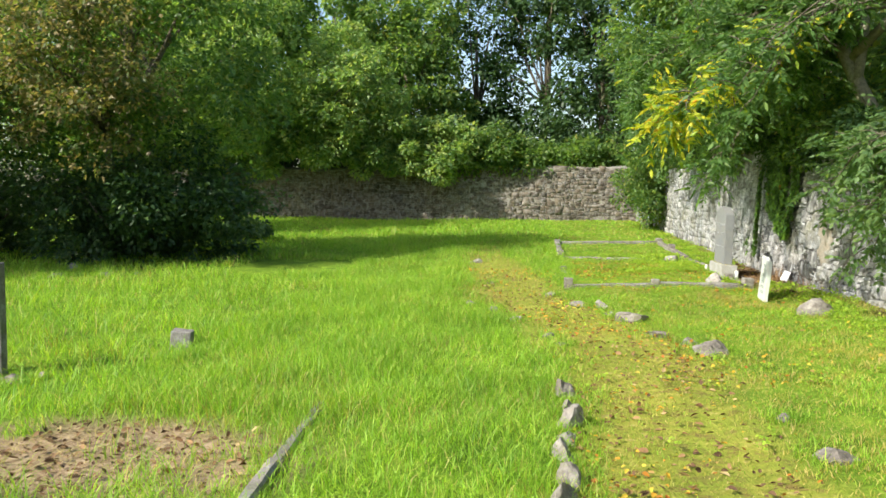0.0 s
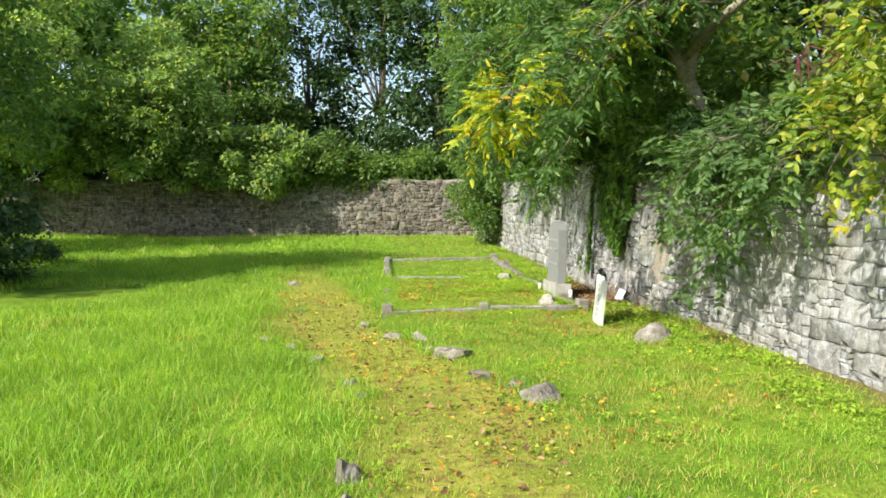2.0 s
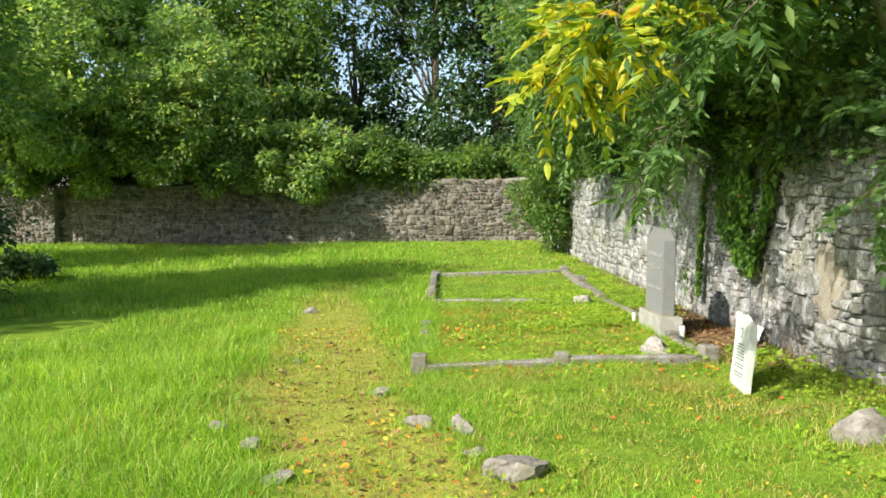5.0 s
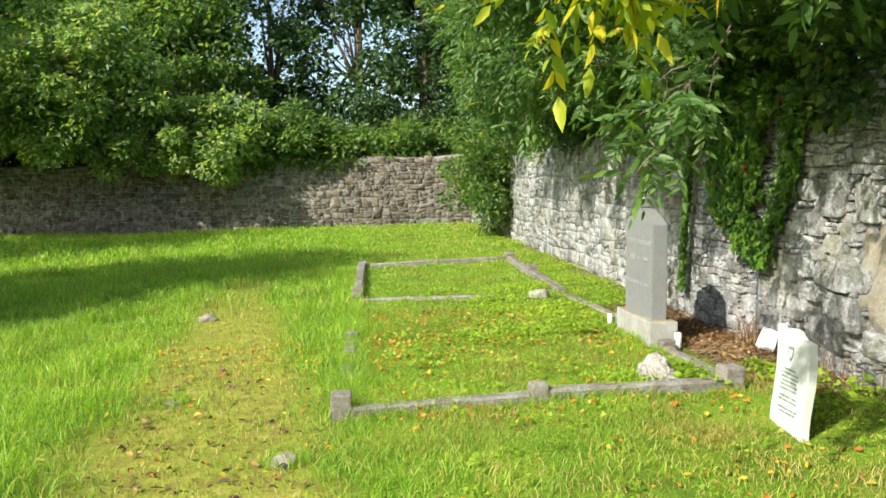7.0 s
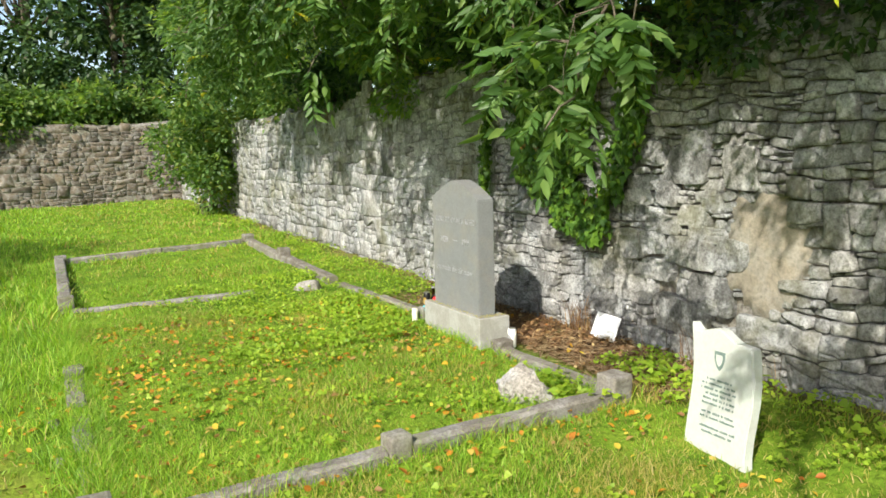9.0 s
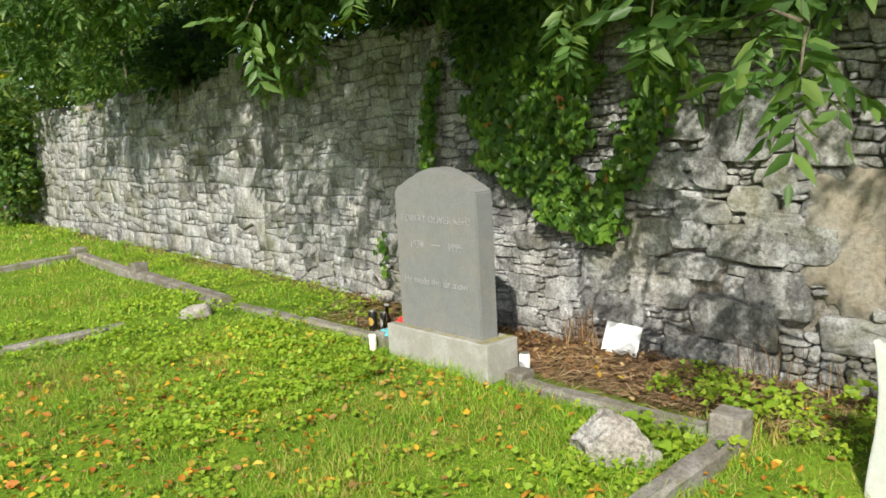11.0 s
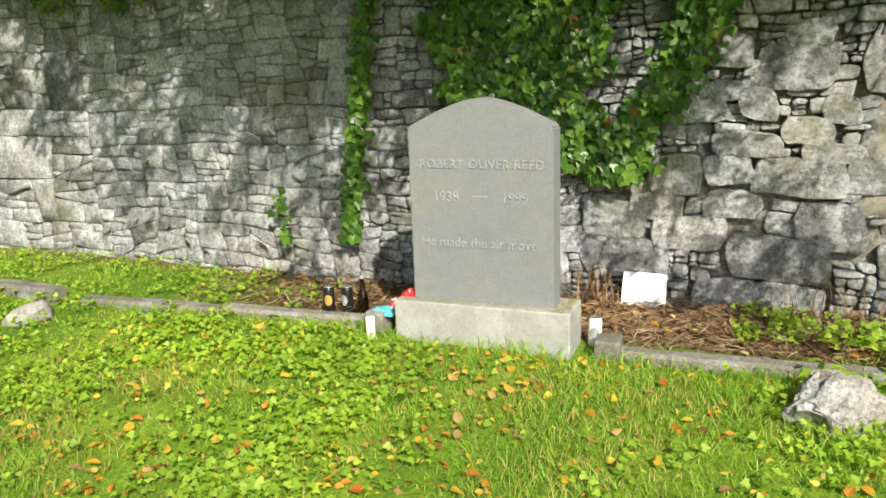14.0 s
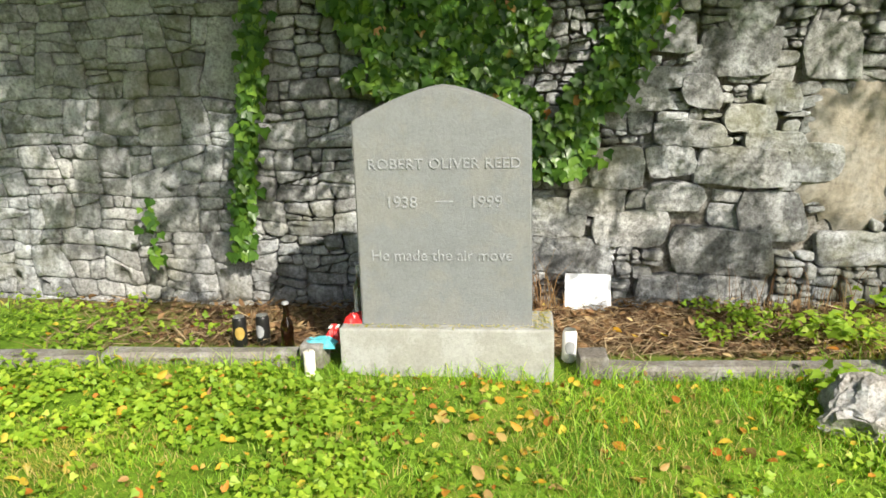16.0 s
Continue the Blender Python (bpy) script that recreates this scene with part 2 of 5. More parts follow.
M_STRAW = leaf_mat("dry_grass", [(0.0, (0.20, 0.25, 0.03)), (0.5, (0.34, 0.31, 0.07)), (1.0, (0.48, 0.39, 0.18))], rough=0.7, trans=0.3)
M_FALLEN = leaf_mat("fallen_leaves", [(0.0, (0.34, 0.11, 0.02)), (0.22, (0.46, 0.19, 0.03)), (0.42, (0.58, 0.34, 0.03)), (0.75, (0.52, 0.43, 0.06)), (0.88, (0.40, 0.26, 0.10)), (1.0, (0.20, 0.10, 0.05))], rough=0.6, trans=0.25)
M_LITTER = leaf_mat("leaf_litter", [(0.0, (0.08, 0.045, 0.025)), (0.6, (0.18, 0.10, 0.05)), (0.9, (0.32, 0.20, 0.10)), (1.0, (0.45, 0.34, 0.18))], rough=0.8, trans=0.1)
M_PURPLE = plain("purple_stalks", (0.14, 0.03, 0.05), 0.6)


def ground_mat():
    m, nt, b = mat("meadow", 0.95, 0, 0.15)
    fine = noise_tex(nt, 28, 6, 0.7)
    mid = noise_tex(nt, 2.2, 5, 0.65)
    big = noise_tex(nt, 0.45, 4, 0.6)
    grass = ramp(nt, mid.outputs[0], [(0.3, (0.09, 0.17, 0.014)), (0.5, (0.15, 0.26, 0.02)), (0.7, (0.23, 0.33, 0.035))])
    grass = mix(nt, 0.6, grass, ramp(nt, big.outputs[0], [(0.3, (0.75, 0.82, 0.8)), (0.7, (1.2, 1.15, 1.0))]), "MULTIPLY")
    grass = mix(nt, 0.8, grass, ramp(nt, fine.outputs[0], [(0.3, (0.45, 0.45, 0.4)), (0.6, (1.1, 1.1, 1.1))]), "MULTIPLY")
    moss = ramp(nt, noise_tex(nt, 7, 6, 0.7).outputs[0], [(0.28, (0.13, 0.09, 0.035)), (0.40, (0.23, 0.18, 0.05)), (0.50, (0.24, 0.28, 0.035)), (0.60, (0.33, 0.31, 0.06)), (0.75, (0.44, 0.36, 0.17))])
    soil = ramp(nt, noise_tex(nt, 22, 6, 0.75).outputs[0], [(0.3, (0.07, 0.045, 0.025)), (0.5, (0.17, 0.105, 0.06)), (0.72, (0.34, 0.23, 0.13))])
    a = nt.nodes.new("ShaderNodeAttribute")
    a.attribute_name = "cover"
    s = nt.nodes.new("ShaderNodeSeparateColor")
    nt.links.new(a.outputs["Color"], s.inputs[0])
    col = mix(nt, s.outputs[0], grass, moss)
    col = mix(nt, s.outputs[1], col, soil)
    dry = ramp(nt, noise_tex(nt, 16, 6, 0.75).outputs[0], [(0.3, (0.14, 0.095, 0.055)), (0.5, (0.31, 0.23, 0.135)), (0.7, (0.5, 0.40, 0.26))])
    col = mix(nt, s.outputs[2], col, dry)
    nt.links.new(col, b.inputs["Base Color"])
    bump(nt, b, fine.outputs[0], 0.8, 0.03)
    return m


M_GROUND = ground_mat()


# ---------------------------------------------------------------- ground
WALL_X, FAR_Y = 4.42, 34.0


def smooth(a, b, v):
    t = np.clip((np.asarray(v, dtype=float) - a) / (b - a), 0, 1)
    return t * t * (3 - 2 * t)


def vnoise(x, y, scale, seed):
    """Smooth random values from 0 to 1 over the plan."""
    g = np.random.default_rng(seed).uniform(size=(64, 64))
    u, v = np.asarray(x) * scale + 200, np.asarray(y) * scale + 200
    i, j = np.floor(u).astype(int), np.floor(v).astype(int)
    f, h = u - i, v - j
    f, h = f * f * (3 - 2 * f), h * h * (3 - 2 * h)
    a, b, c, d = g[i % 64, j % 64], g[(i + 1) % 64, j % 64], g[i % 64, (j + 1) % 64], g[(i + 1) % 64, (j + 1) % 64]
    return (a * (1 - f) + b * f) * (1 - h) + (c * (1 - f) + d * f) * h


def ground_z(x, y):
    """Height of the turf: falls gently away from the wall, rises a little to the far end."""
    x, y = np.asarray(x, dtype=float), np.asarray(y, dtype=float)
    z = 0.028 * np.clip(x - 3.4, -9, 0) + 0.08 * np.clip(x - 3.5, 0, 1.1) * smooth(12.5, 10.5, y) - 0.03 * np.clip(x - 3.5, 0, 1.1) * smooth(11.5, 13, y) * smooth(18, 16, y)
    z = z + 0.16 * smooth(15, 34, y) - 0.09 * smooth(12.5, 8.5, y) * smooth(4.2, 2.0, x)
    z = z + 0.018 * np.sin(x * 1.7 + 0.6 * y) * np.cos(y * 1.3 - 0.4 * x) + 0.008 * np.sin(x * 5.1 + y * 2.2)
    # the hollow in which the marble marker stands
    return z - 0.065 * smooth(1.1, 0.3, np.hypot(x - 3.35, y - 11.55))


def gz(x, y):
    return float(ground_z(x, y))


def path_mid(y):
    """x of the middle of the worn track at y."""
    return np.interp(y, [0, 5, 8, 9, 10, 11, 12, 13, 16, 18, 22], [1.15, 1.05, 1.05, 0.85, 0.45, 0.05, -0.2, -0.38, -0.65, -0.95, -1.1])


def path_half(y):
    return np.interp(y, [0, 5, 8, 11, 14, 18, 22], [0.8, 0.75, 0.75, 0.7, 0.65, 0.5, 0.3])


def worn(x, y):
    d = np.abs(np.asarray(x) - path_mid(y)) / path_half(y) * (0.72 + 0.56 * vnoise(x, y, 1.9, 8))
    return smooth(1.25, 0.55, d) * smooth(23, 16, y)


def dry_patch(x, y):
    return smooth(1.2, 0.5, np.hypot((np.asarray(x) + 2.75) / 1.55, (np.asarray(y) - 4.5) / 0.95)) * smooth(0.2, 0.45, vnoise(x, y, 2.6, 4))


def bare(x, y):
    """Where no turf grows: under the wall, and on the dry patch."""
    x, y = np.asarray(x, dtype=float), np.asarray(y, dtype=float)
    under = smooth(3.55, 3.8, x) * smooth(12.2, 12.8, y) * smooth(16.6, 15.6, y)
    patch = dry_patch(x, y)
    foot = 0.7 * smooth(4.1, 4.35, x)
    return np.clip(np.maximum(np.maximum(under, patch), foot), 0, 1)


def ground():
    xs = np.concatenate([[-900, -300, -120, -60, -40, -28, -22, -18], np.arange(-15, 6.01, 0.14), [8, 12, 20, 40, 80, 200, 900]])
    ys = np.concatenate([[-900, -300, -100, -40, -20, -10, -6], np.arange(-3, 36.01, 0.16), [38, 42, 50, 70, 110, 200, 400, 900]])
    X, Y = np.meshgrid(xs, ys)
    Z = ground_z(X, Y)
    near = (np.abs(X) < 20) & (Y < 40)
    Z = Z + np.where(near, 0.012 * np.sin(X * 11.0 + np.sin(Y * 7.0)) * np.sin(Y * 9.7 + X), 0) - 0.02 * np.maximum(bare(X, Y), worn(X, Y) * 0.8)
    nx, ny = len(xs), len(ys)
    idx = np.arange(nx * ny).reshape(ny, nx)
    f = np.stack([idx[:-1, :-1], idx[:-1, 1:], idx[1:, 1:], idx[1:, :-1]], -1).reshape(-1, 4)
    ob = fast_mesh("ground", np.stack([X, Y, Z], -1).reshape(-1, 3), f, M_GROUND, True)
    at = ob.data.color_attributes.new("cover", "FLOAT_COLOR", "POINT")
    c = np.zeros((nx * ny, 4), dtype=np.float32)
    wob = 0.25 * np.sin(X * 6.1 + 2 * np.sin(Y * 3.3)) * np.sin(Y * 5.2)
    c[:, 0] = np.clip(worn(X, Y) * (0.85 + wob), 0, 1).ravel()
    c[:, 1] = np.clip(bare(X, Y) * (0.95 + wob), 0, 1).ravel()
    c[:, 2] = np.clip(dry_patch(X, Y) * (0.95 + wob), 0, 1).ravel()
    c[:, 3] = 1
    at.data.foreach_set("color", c.ravel())
    return tagged(ob, "rough green meadow turf with a worn mossy track", "ground", kind="structure")


ground()


# ---------------------------------------------------------------- rubble walls
def cut(poly, px, py, nx, ny):
    """The two sides of a convex polygon cut by the line through p with normal n."""
    left, right = [], []
    for (ax, ay), (bx, by) in zip(poly, poly[1:] + poly[:1]):
        da, db = (ax - px) * nx + (ay - py) * ny, (bx - px) * nx + (by - py) * ny
        (left if da <= 0 else right).append((ax, ay))
        if (da <= 0) != (db <= 0):
            t = da / (da - db)
            q = (ax + t * (bx - ax), ay + t * (by - ay))
            left.append(q), right.append(q)
    return left, right


def cells(u0, u1, v0, v1, area, seed, slim=4.5):
    """Rough-coursed rubble: the rectangle is split again and again by slightly tilted cuts, down to the stone size area(u, v)."""
    rnd = random.Random(seed)
    out, stack = [], []
    v = v0
    while v < v1 - 0.05:
        h = min(rnd.uniform(0.2, 0.48), v1 - v)
        stack.append([(u0, v), (u1, v), (u1, v + h), (u0, v + h)])
        v += h
    while stack:
        p = stack.pop()
        us, vs = [a for a, _ in p], [b for _, b in p]
        w, h = max(us) - min(us), max(vs) - min(vs)
        cu, cv = sum(us) / len(us), sum(vs) / len(vs)
        if w * h < area(cu, cv) * math.exp(rnd.gauss(0, 0.85)) and w < slim * h and h < 1.5 * w or w < 0.05 or h < 0.03:
            out.append(p)
            continue
        if w > h * rnd.uniform(1.1, 2.6):
            t, k = math.radians(rnd.gauss(0, 8)), rnd.uniform(0.28, 0.72)
            q = cut(p, min(us) + w * k, cv, math.cos(t), math.sin(t))
        else:
            t, k = math.radians(rnd.gauss(0, 3.5 if w > 0.5 else 8)), rnd.uniform(0.25, 0.75)
            q = cut(p, cu, min(vs) + h * k, math.sin(t), math.cos(t))
        for r in q:
            if len(r) >= 3:
                stack.append(r)
    return out


def warp(u, v):
    return (u + 0.013 * math.sin(v * 9.1 + 2.2 * u) + 0.007 * math.sin(v * 23 + u * 9), v + 0.022 * math.sin(u * 1.9 + 1.3 * v) + 0.009 * math.sin(u * 7.3 - 2.0 * v) + 0.003 * math.sin(u * 19 + v * 7))


def stone_geo(poly, proud, joint, rnd, fine=True):
    """Verts (u, v, depth) and faces of one stone: depth 0 at the mortar, towards the viewer positive."""
    n0 = len(poly)
    ring = []
    for i in range(n0):
        (pa, pb), (a, b), (na, nb) = poly[i - 1], poly[i], poly[(i + 1) % n0]
        l1, l2 = math.hypot(pa - a, pb - b), math.hypot(na - a, nb - b)
        if min(l1, l2) < 0.012:
            if l1 < 0.012:
                continue
            ring.append(warp(a, b))
            continue
        c = rnd.uniform(0.004, 0.024)
        k1, k2 = min(c / l1, 0.4), min(rnd.uniform(0.004, 0.024) / l2, 0.4)
        ring.append(warp(a + (pa - a) * k1, b + (pb - b) * k1))
        ring.append(warp(a + (na - a) * k2, b + (nb - b) * k2))
        if fine and l2 > 0.2:
            k = rnd.uniform(0.4, 0.6)
            ring.append(warp(a + (na - a) * k, b + (nb - b) * k))
    if len(ring) < 3:
        return None
    if fine:
        rough = []
        for i, (a, c) in enumerate(ring):
            na, nc = ring[(i + 1) % len(ring)]
            rough.append((a, c))
            l = math.hypot(na - a, nc - c)
            m = min(3, int(l / 0.055))
            for q in range(1, m + 1):
                k, o = (q + rnd.uniform(-0.25, 0.25)) / (m + 1), rnd.uniform(-0.006, 0.004)
                rough.append((a + (na - a) * k + (nc - c) / l * -o, c + (nc - c) * k + (na - a) / l * o))
        ring = rough
    us, vs_ = [p[0] for p in ring], [p[1] for p in ring]
    w, h = max(us) - min(us), max(vs_) - min(vs_)
    cu, cv = (max(us) + min(us)) / 2, (max(vs_) + min(vs_)) / 2
    su, sv = max(0.55, 1 - 2 * joint / w), max(0.55, 1 - 2 * joint / h)
    e = rnd.uniform(0.002, 0.007)
    tu, tv = max(0.5, 1 - 2 * (joint + e) / w), max(0.5, 1 - 2 * (joint + e) / h)
    n = len(ring)
    gu, gv = rnd.uniform(-0.09, 0.09), rnd.uniform(-0.14, 0.10)
    j = lambda r: rnd.uniform(-r, r)
    vs = [(cu + (a - cu) * su, cv + (b - cv) * sv, -0.05) for a, b in ring]
    vs += [(cu + (a - cu) * su + j(.003), cv + (b - cv) * sv + j(.003), proud - 0.007 + gu * (a - cu) + gv * (b - cv) + j(.004)) for a, b in ring]
    vs += [(cu + (a - cu) * tu + j(.004), cv + (b - cv) * tv + j(.004), proud + gu * (a - cu) + gv * (b - cv) + j(.004)) for a, b in ring]
    if fine:
        dj = min(0.010, 0.05 * min(w, h))
        f1, f2, f3 = rnd.uniform(0, 6.3), rnd.uniform(0, 6.3), rnd.uniform(0.15, 0.75)
        vs += [(cu + (a - cu) * tu * rnd.uniform(0.5, 0.72), cv + (b - cv) * tv * rnd.uniform(0.5, 0.72), proud + 0.6 * (gu * (a - cu) + gv * (b - cv)) + dj * (f3 + 0.6 * math.sin(math.atan2(b - cv, a - cu) + f1) + 0.35 * math.sin(2 * math.atan2(b - cv, a - cu) + f2))) for a, b in ring]
    vs.append((cu + j(.12) * w, cv + j(.12) * h, proud + (f3 * dj if fine else rnd.uniform(-0.004, 0.012))))
    fs = []
    rows = 3 if fine else 2
    for k in range(0, rows * n, n):
        for i in range(n):
            m = (i + 1) % n
            fs += [(k + i, k + m, k + n + m), (k + i, k + n + m, k + n + i)]
    fs += [(rows * n + i, rows * n + (i + 1) % n, (rows + 1) * n) for i in range(n)]
    return vs, fs


def wall_core(name, x0, y0, x1, y1, zb, top, label, along, seed):
    """The wall's mortared body with an uneven top."""
    bm = bmesh.new()
    n = 90
    prev = None
    for i in range(n + 1):
        k = i / n
        h = top(k)
        if along == "y":
            y = y0 + (y1 - y0) * k
            ring = [(x0, y, zb), (x1, y, zb), (x1, y, h - 0.02), ((x0 + x1) / 2, y, h + 0.04), (x0, y, h - 0.04)]
        else:
            x = x0 + (x1 - x0) * k
            ring = [(x, y0, zb), (x, y0, h - 0.04), (x, (y0 + y1) / 2, h + 0.04), (x, y1, h - 0.02), (x, y1, zb)]
        cur = [bm.verts.new(c) for c in ring]
        if prev:
            for a in range(5):
                bm.faces.new((prev[a], prev[(a + 1) % 5], cur[(a + 1) % 5], cur[a]))
        else:
            bm.faces.new(cur)
        prev = cur
    bm.faces.new(prev[::-1])
    ob = part(name, bm, M_MORTAR)
    return tagged(ob, label, "wall", kind="structure")


EAST_Y0, EAST_Y1 = -8.0, 34.6
PATCH = (12.42, 0.79)


def east_top(y):
    return np.interp(y, [-8, 6, 10, 12, 14, 16, 18, 20, 25, 35], [2.15, 2.2, 2.2, 2.25, 2.3, 2.35, 2.3, 2.2, 2.15, 2.2]) + 0.05 * math.sin(y * 3.1) * math.sin(y * 1.7)


wall_east = wall_core("wall_east", WALL_X + 0.06, EAST_Y0, WALL_X + 0.5, EAST_Y1, -0.6, lambda k: float(east_top(EAST_Y0 + k * (EAST_Y1 - EAST_Y0))),
                      "old grey rubble stone boundary wall with lichen", "y", 1)


# the largest stones round the grave: y and z of two corners
BIG = [
       (12.87, 1.19, 13.25, 1.4), (12.48, 1.16, 12.72, 1.41), (12.91, 1.41, 13.12, 1.52), (13.3, 1.3, 13.51, 1.45), (13.31, 1.12, 13.63, 1.21), (13.38, 1.01, 13.66, 1.11),
       (13.14, 1.02, 13.31, 1.17), (12.75, 1.01, 12.91, 1.13), (13.12, 0.82, 13.46, 0.93), (12.88, 0.91, 13.1, 1.03), (12.72, 0.81, 13.02, 0.89), (12.8, 0.63, 13.24, 0.81),
       (12.53, 0.66, 12.78, 0.83), (13.53, 0.61, 13.79, 0.81), (13.27, 0.66, 13.5, 0.8), (13.62, 0.47, 13.9, 0.6), (13.2, 0.48, 13.48, 0.61), (12.68, 0.35, 13.0, 0.59),
       (13.37, 0.3, 13.75, 0.46), (12.84, 0.15, 13.34, 0.38), (13.82, 0.33, 14.18, 0.54), (13.69, 0.15, 14.17, 0.32), (13.22, -0.0, 13.54, 0.12), (12.86, -0.01, 13.21, 0.12),
]


def east_stones():
    rnd = random.Random(5)
    near = []
    hole = (12.55, 0.40)
    size = lambda u, v: (0.013 if 12.2 < u < 14.2 else 0.03 if u < 12.2 else 0.018 if u < 15.6 else 0.03) * (0.8 if v > 1.2 else 1.0)
    for y0, y1, area, fine in ((-2.0, 10.6, lambda u, v: 0.045, True), (10.6, 18.0, size, True), (18.0, 34.4, lambda u, v: 0.045, False)):
        for poly in cells(y0, y1, -0.25, 2.42, area, int(y0 * 10) + 77, 3.7 if y0 > 10 else 2.8):
            cu, cv = sum(p[0] for p in poly) / len(poly), sum(p[1] for p in poly) / len(poly)
            if cv > east_top(cu) - 0.05 or math.hypot((cu - hole[0]) / 1.6, cv - hole[1]) < 0.10:
                continue
            if any(a - 0.01 < cu < c + 0.01 and b - 0.01 < cv < d + 0.01 for a, b, c, d in BIG):
                continue
            us, vz = [p[0] for p in poly], [p[1] for p in poly]
            touching = any(max(us) > a and min(us) < c and max(vz) > b and min(vz) < d for a, b, c, d in BIG)
            plaster = math.hypot((cu - PATCH[0]) / 0.36, (cv - PATCH[1]) / 0.42) < 0.9
            smooth_part = cu > 15.6
            near_part = cu < 10.4
            proud = rnd.uniform(0.003, 0.016) if smooth_part else rnd.uniform(0.004, 0.03) if near_part else rnd.uniform(0.010, 0.062 if cu < 14.2 else 0.046)
            if touching:
                proud = min(proud, rnd.uniform(0.006, 0.024))
            if plaster:
                proud = rnd.uniform(-0.01, 0.008)
            g = stone_geo(poly, proud, rnd.uniform(0.0005, 0.003) if smooth_part or near_part else rnd.uniform(0.0015, 0.0095 if cu < 14.2 else 0.006), rnd, fine)
            if g is None:
                continue
            vs = np.array([(WALL_X + 0.03 - d, u, v) for u, v, d in g[0]])
            near.append((math.hypot((cu - 13.9) * 0.8, cv - 0.7), vs, g[1]))
    for a, b, c, d in BIG:
        a, b, c, d = a - 0.014, b - 0.010, c + 0.014, d + 0.010
        j = lambda r: rnd.uniform(-r, r)
        w, h = c - a, d - b
        poly = [(a + j(.022), b + j(.010)), (a + w * rnd.uniform(0.3, 0.7), b - abs(j(.012))), (c - abs(j(.028)), b + j(.012)), (c + abs(j(.012)), b + h * rnd.uniform(0.3, 0.7)), (c - abs(j(.035)), d + j(.010)), (a + w * rnd.uniform(0.3, 0.7), d + abs(j(.012))), (a + abs(j(.03)), d - abs(j(.012))), (a - abs(j(.012)), b + h * rnd.uniform(0.3, 0.7))]
        vs, fs = stone_geo(poly, rnd.uniform(0.030, 0.052), 0.002, rnd, True)
        near.append((0.0, np.array([(WALL_X + 0.03 - t, u, v) for u, v, t in vs]), fs))
    near.sort(key=lambda k: k[0])
    for pale, material, label in ((False, M_STONE_I, "grey rubble stones set in old mortar"), (True, M_STONE_PALE, "pale limewashed rubble stones set in old mortar")):
        V, F, n = [], [], 0
        for _, vs, fs in near[300:]:
            if (vs[:, 1].mean() < 10.9) == pale:
                F.append(np.array(fs) + n)
                V.append(vs)
                n += len(vs)
        ob = fast_mesh("stonework", np.concatenate(V), np.concatenate(F), material)
        ob.parent = wall_east
        tagged(ob, label, kind="stuff")
    return [(vs, fs) for _, vs, fs in near[:300]]


NEAR_STONES = east_stones()


def far_wall(name, x0, x1, y, h0, h1, seed, label):
    top = lambda k: h0 + (h1 - h0) * k + 0.04 * math.sin(k * 37 + seed)
    core = wall_core(name, x0, y, x1, y + 0.5, -0.9, top, label, "x", seed)
    rnd = random.Random(seed)
    V, F, n = [], [], 0
    for poly in cells(x0, x1, -0.6, max(h0, h1), lambda u, v: 0.05, seed):
        cu, cv = sum(p[0] for p in poly) / len(poly), sum(p[1] for p in poly) / len(poly)
        if cv > top((cu - x0) / (x1 - x0)) - 0.05 or math.hypot((cu - 2.9) / 2.2, cv - 0.22) < 0.13:
            continue
        g = stone_geo(poly, rnd.uniform(0.0, 0.025), 0.008, rnd, False)
        if g is None:
            continue
        V.append(np.array([(u, y - d, v) for u, v, d in g[0]]))
        F.append(np.array(g[1]) + n)
        n += len(g[0])
    ob = fast_mesh("stonework", np.concatenate(V), np.concatenate(F), M_FAR)
    ob.parent = core
    tagged(ob, "brown-grey rubble stones", kind="stuff")
    return core


far_wall("wall_north", -13.2, 4.6, FAR_Y, 2.05, 2.45, 3, "low brown rubble stone wall closing the churchyard")
far_wall("wall_north_return", -32.0, -13.2, FAR_Y - 0.35, 1.9, 2.05, 4, "grey rubble stone wall beside the trees")


# ---------------------------------------------------------------- leaves and trees
OVAL = [(0, 0, 0), (0.45, 0.5, 0.18), (1.0, 0, -0.05), (0.45, -0.5, 0.18)]
LANCE = [(0, 0, 0), (0.3, 0.5, 0.12), (0.65, 0.36, 0.06), (1.0, 0, -0.12), (0.65, -0.36, 0.06), (0.3, -0.5, 0.12)]
LOBED = [(0, 0, 0), (-0.08, 0.34, 0.05), (0.30, 0.55, 0.02), (0.52, 0.28, 0.08), (1.0, 0, -0.08), (0.52, -0.28, 0.08), (0.30, -0.55, 0.02), (-0.08, -0.34, 0.05)]
CURLED = [(0, 0, 0), (0.2, 0.42, 0.16), (0.5, 0.5, 0.22), (0.8, 0.3, 0.12), (1.05, 0, -0.1), (0.8, -0.3, 0.1), (0.5, -0.5, 0.2), (0.2, -0.42, 0.14)]


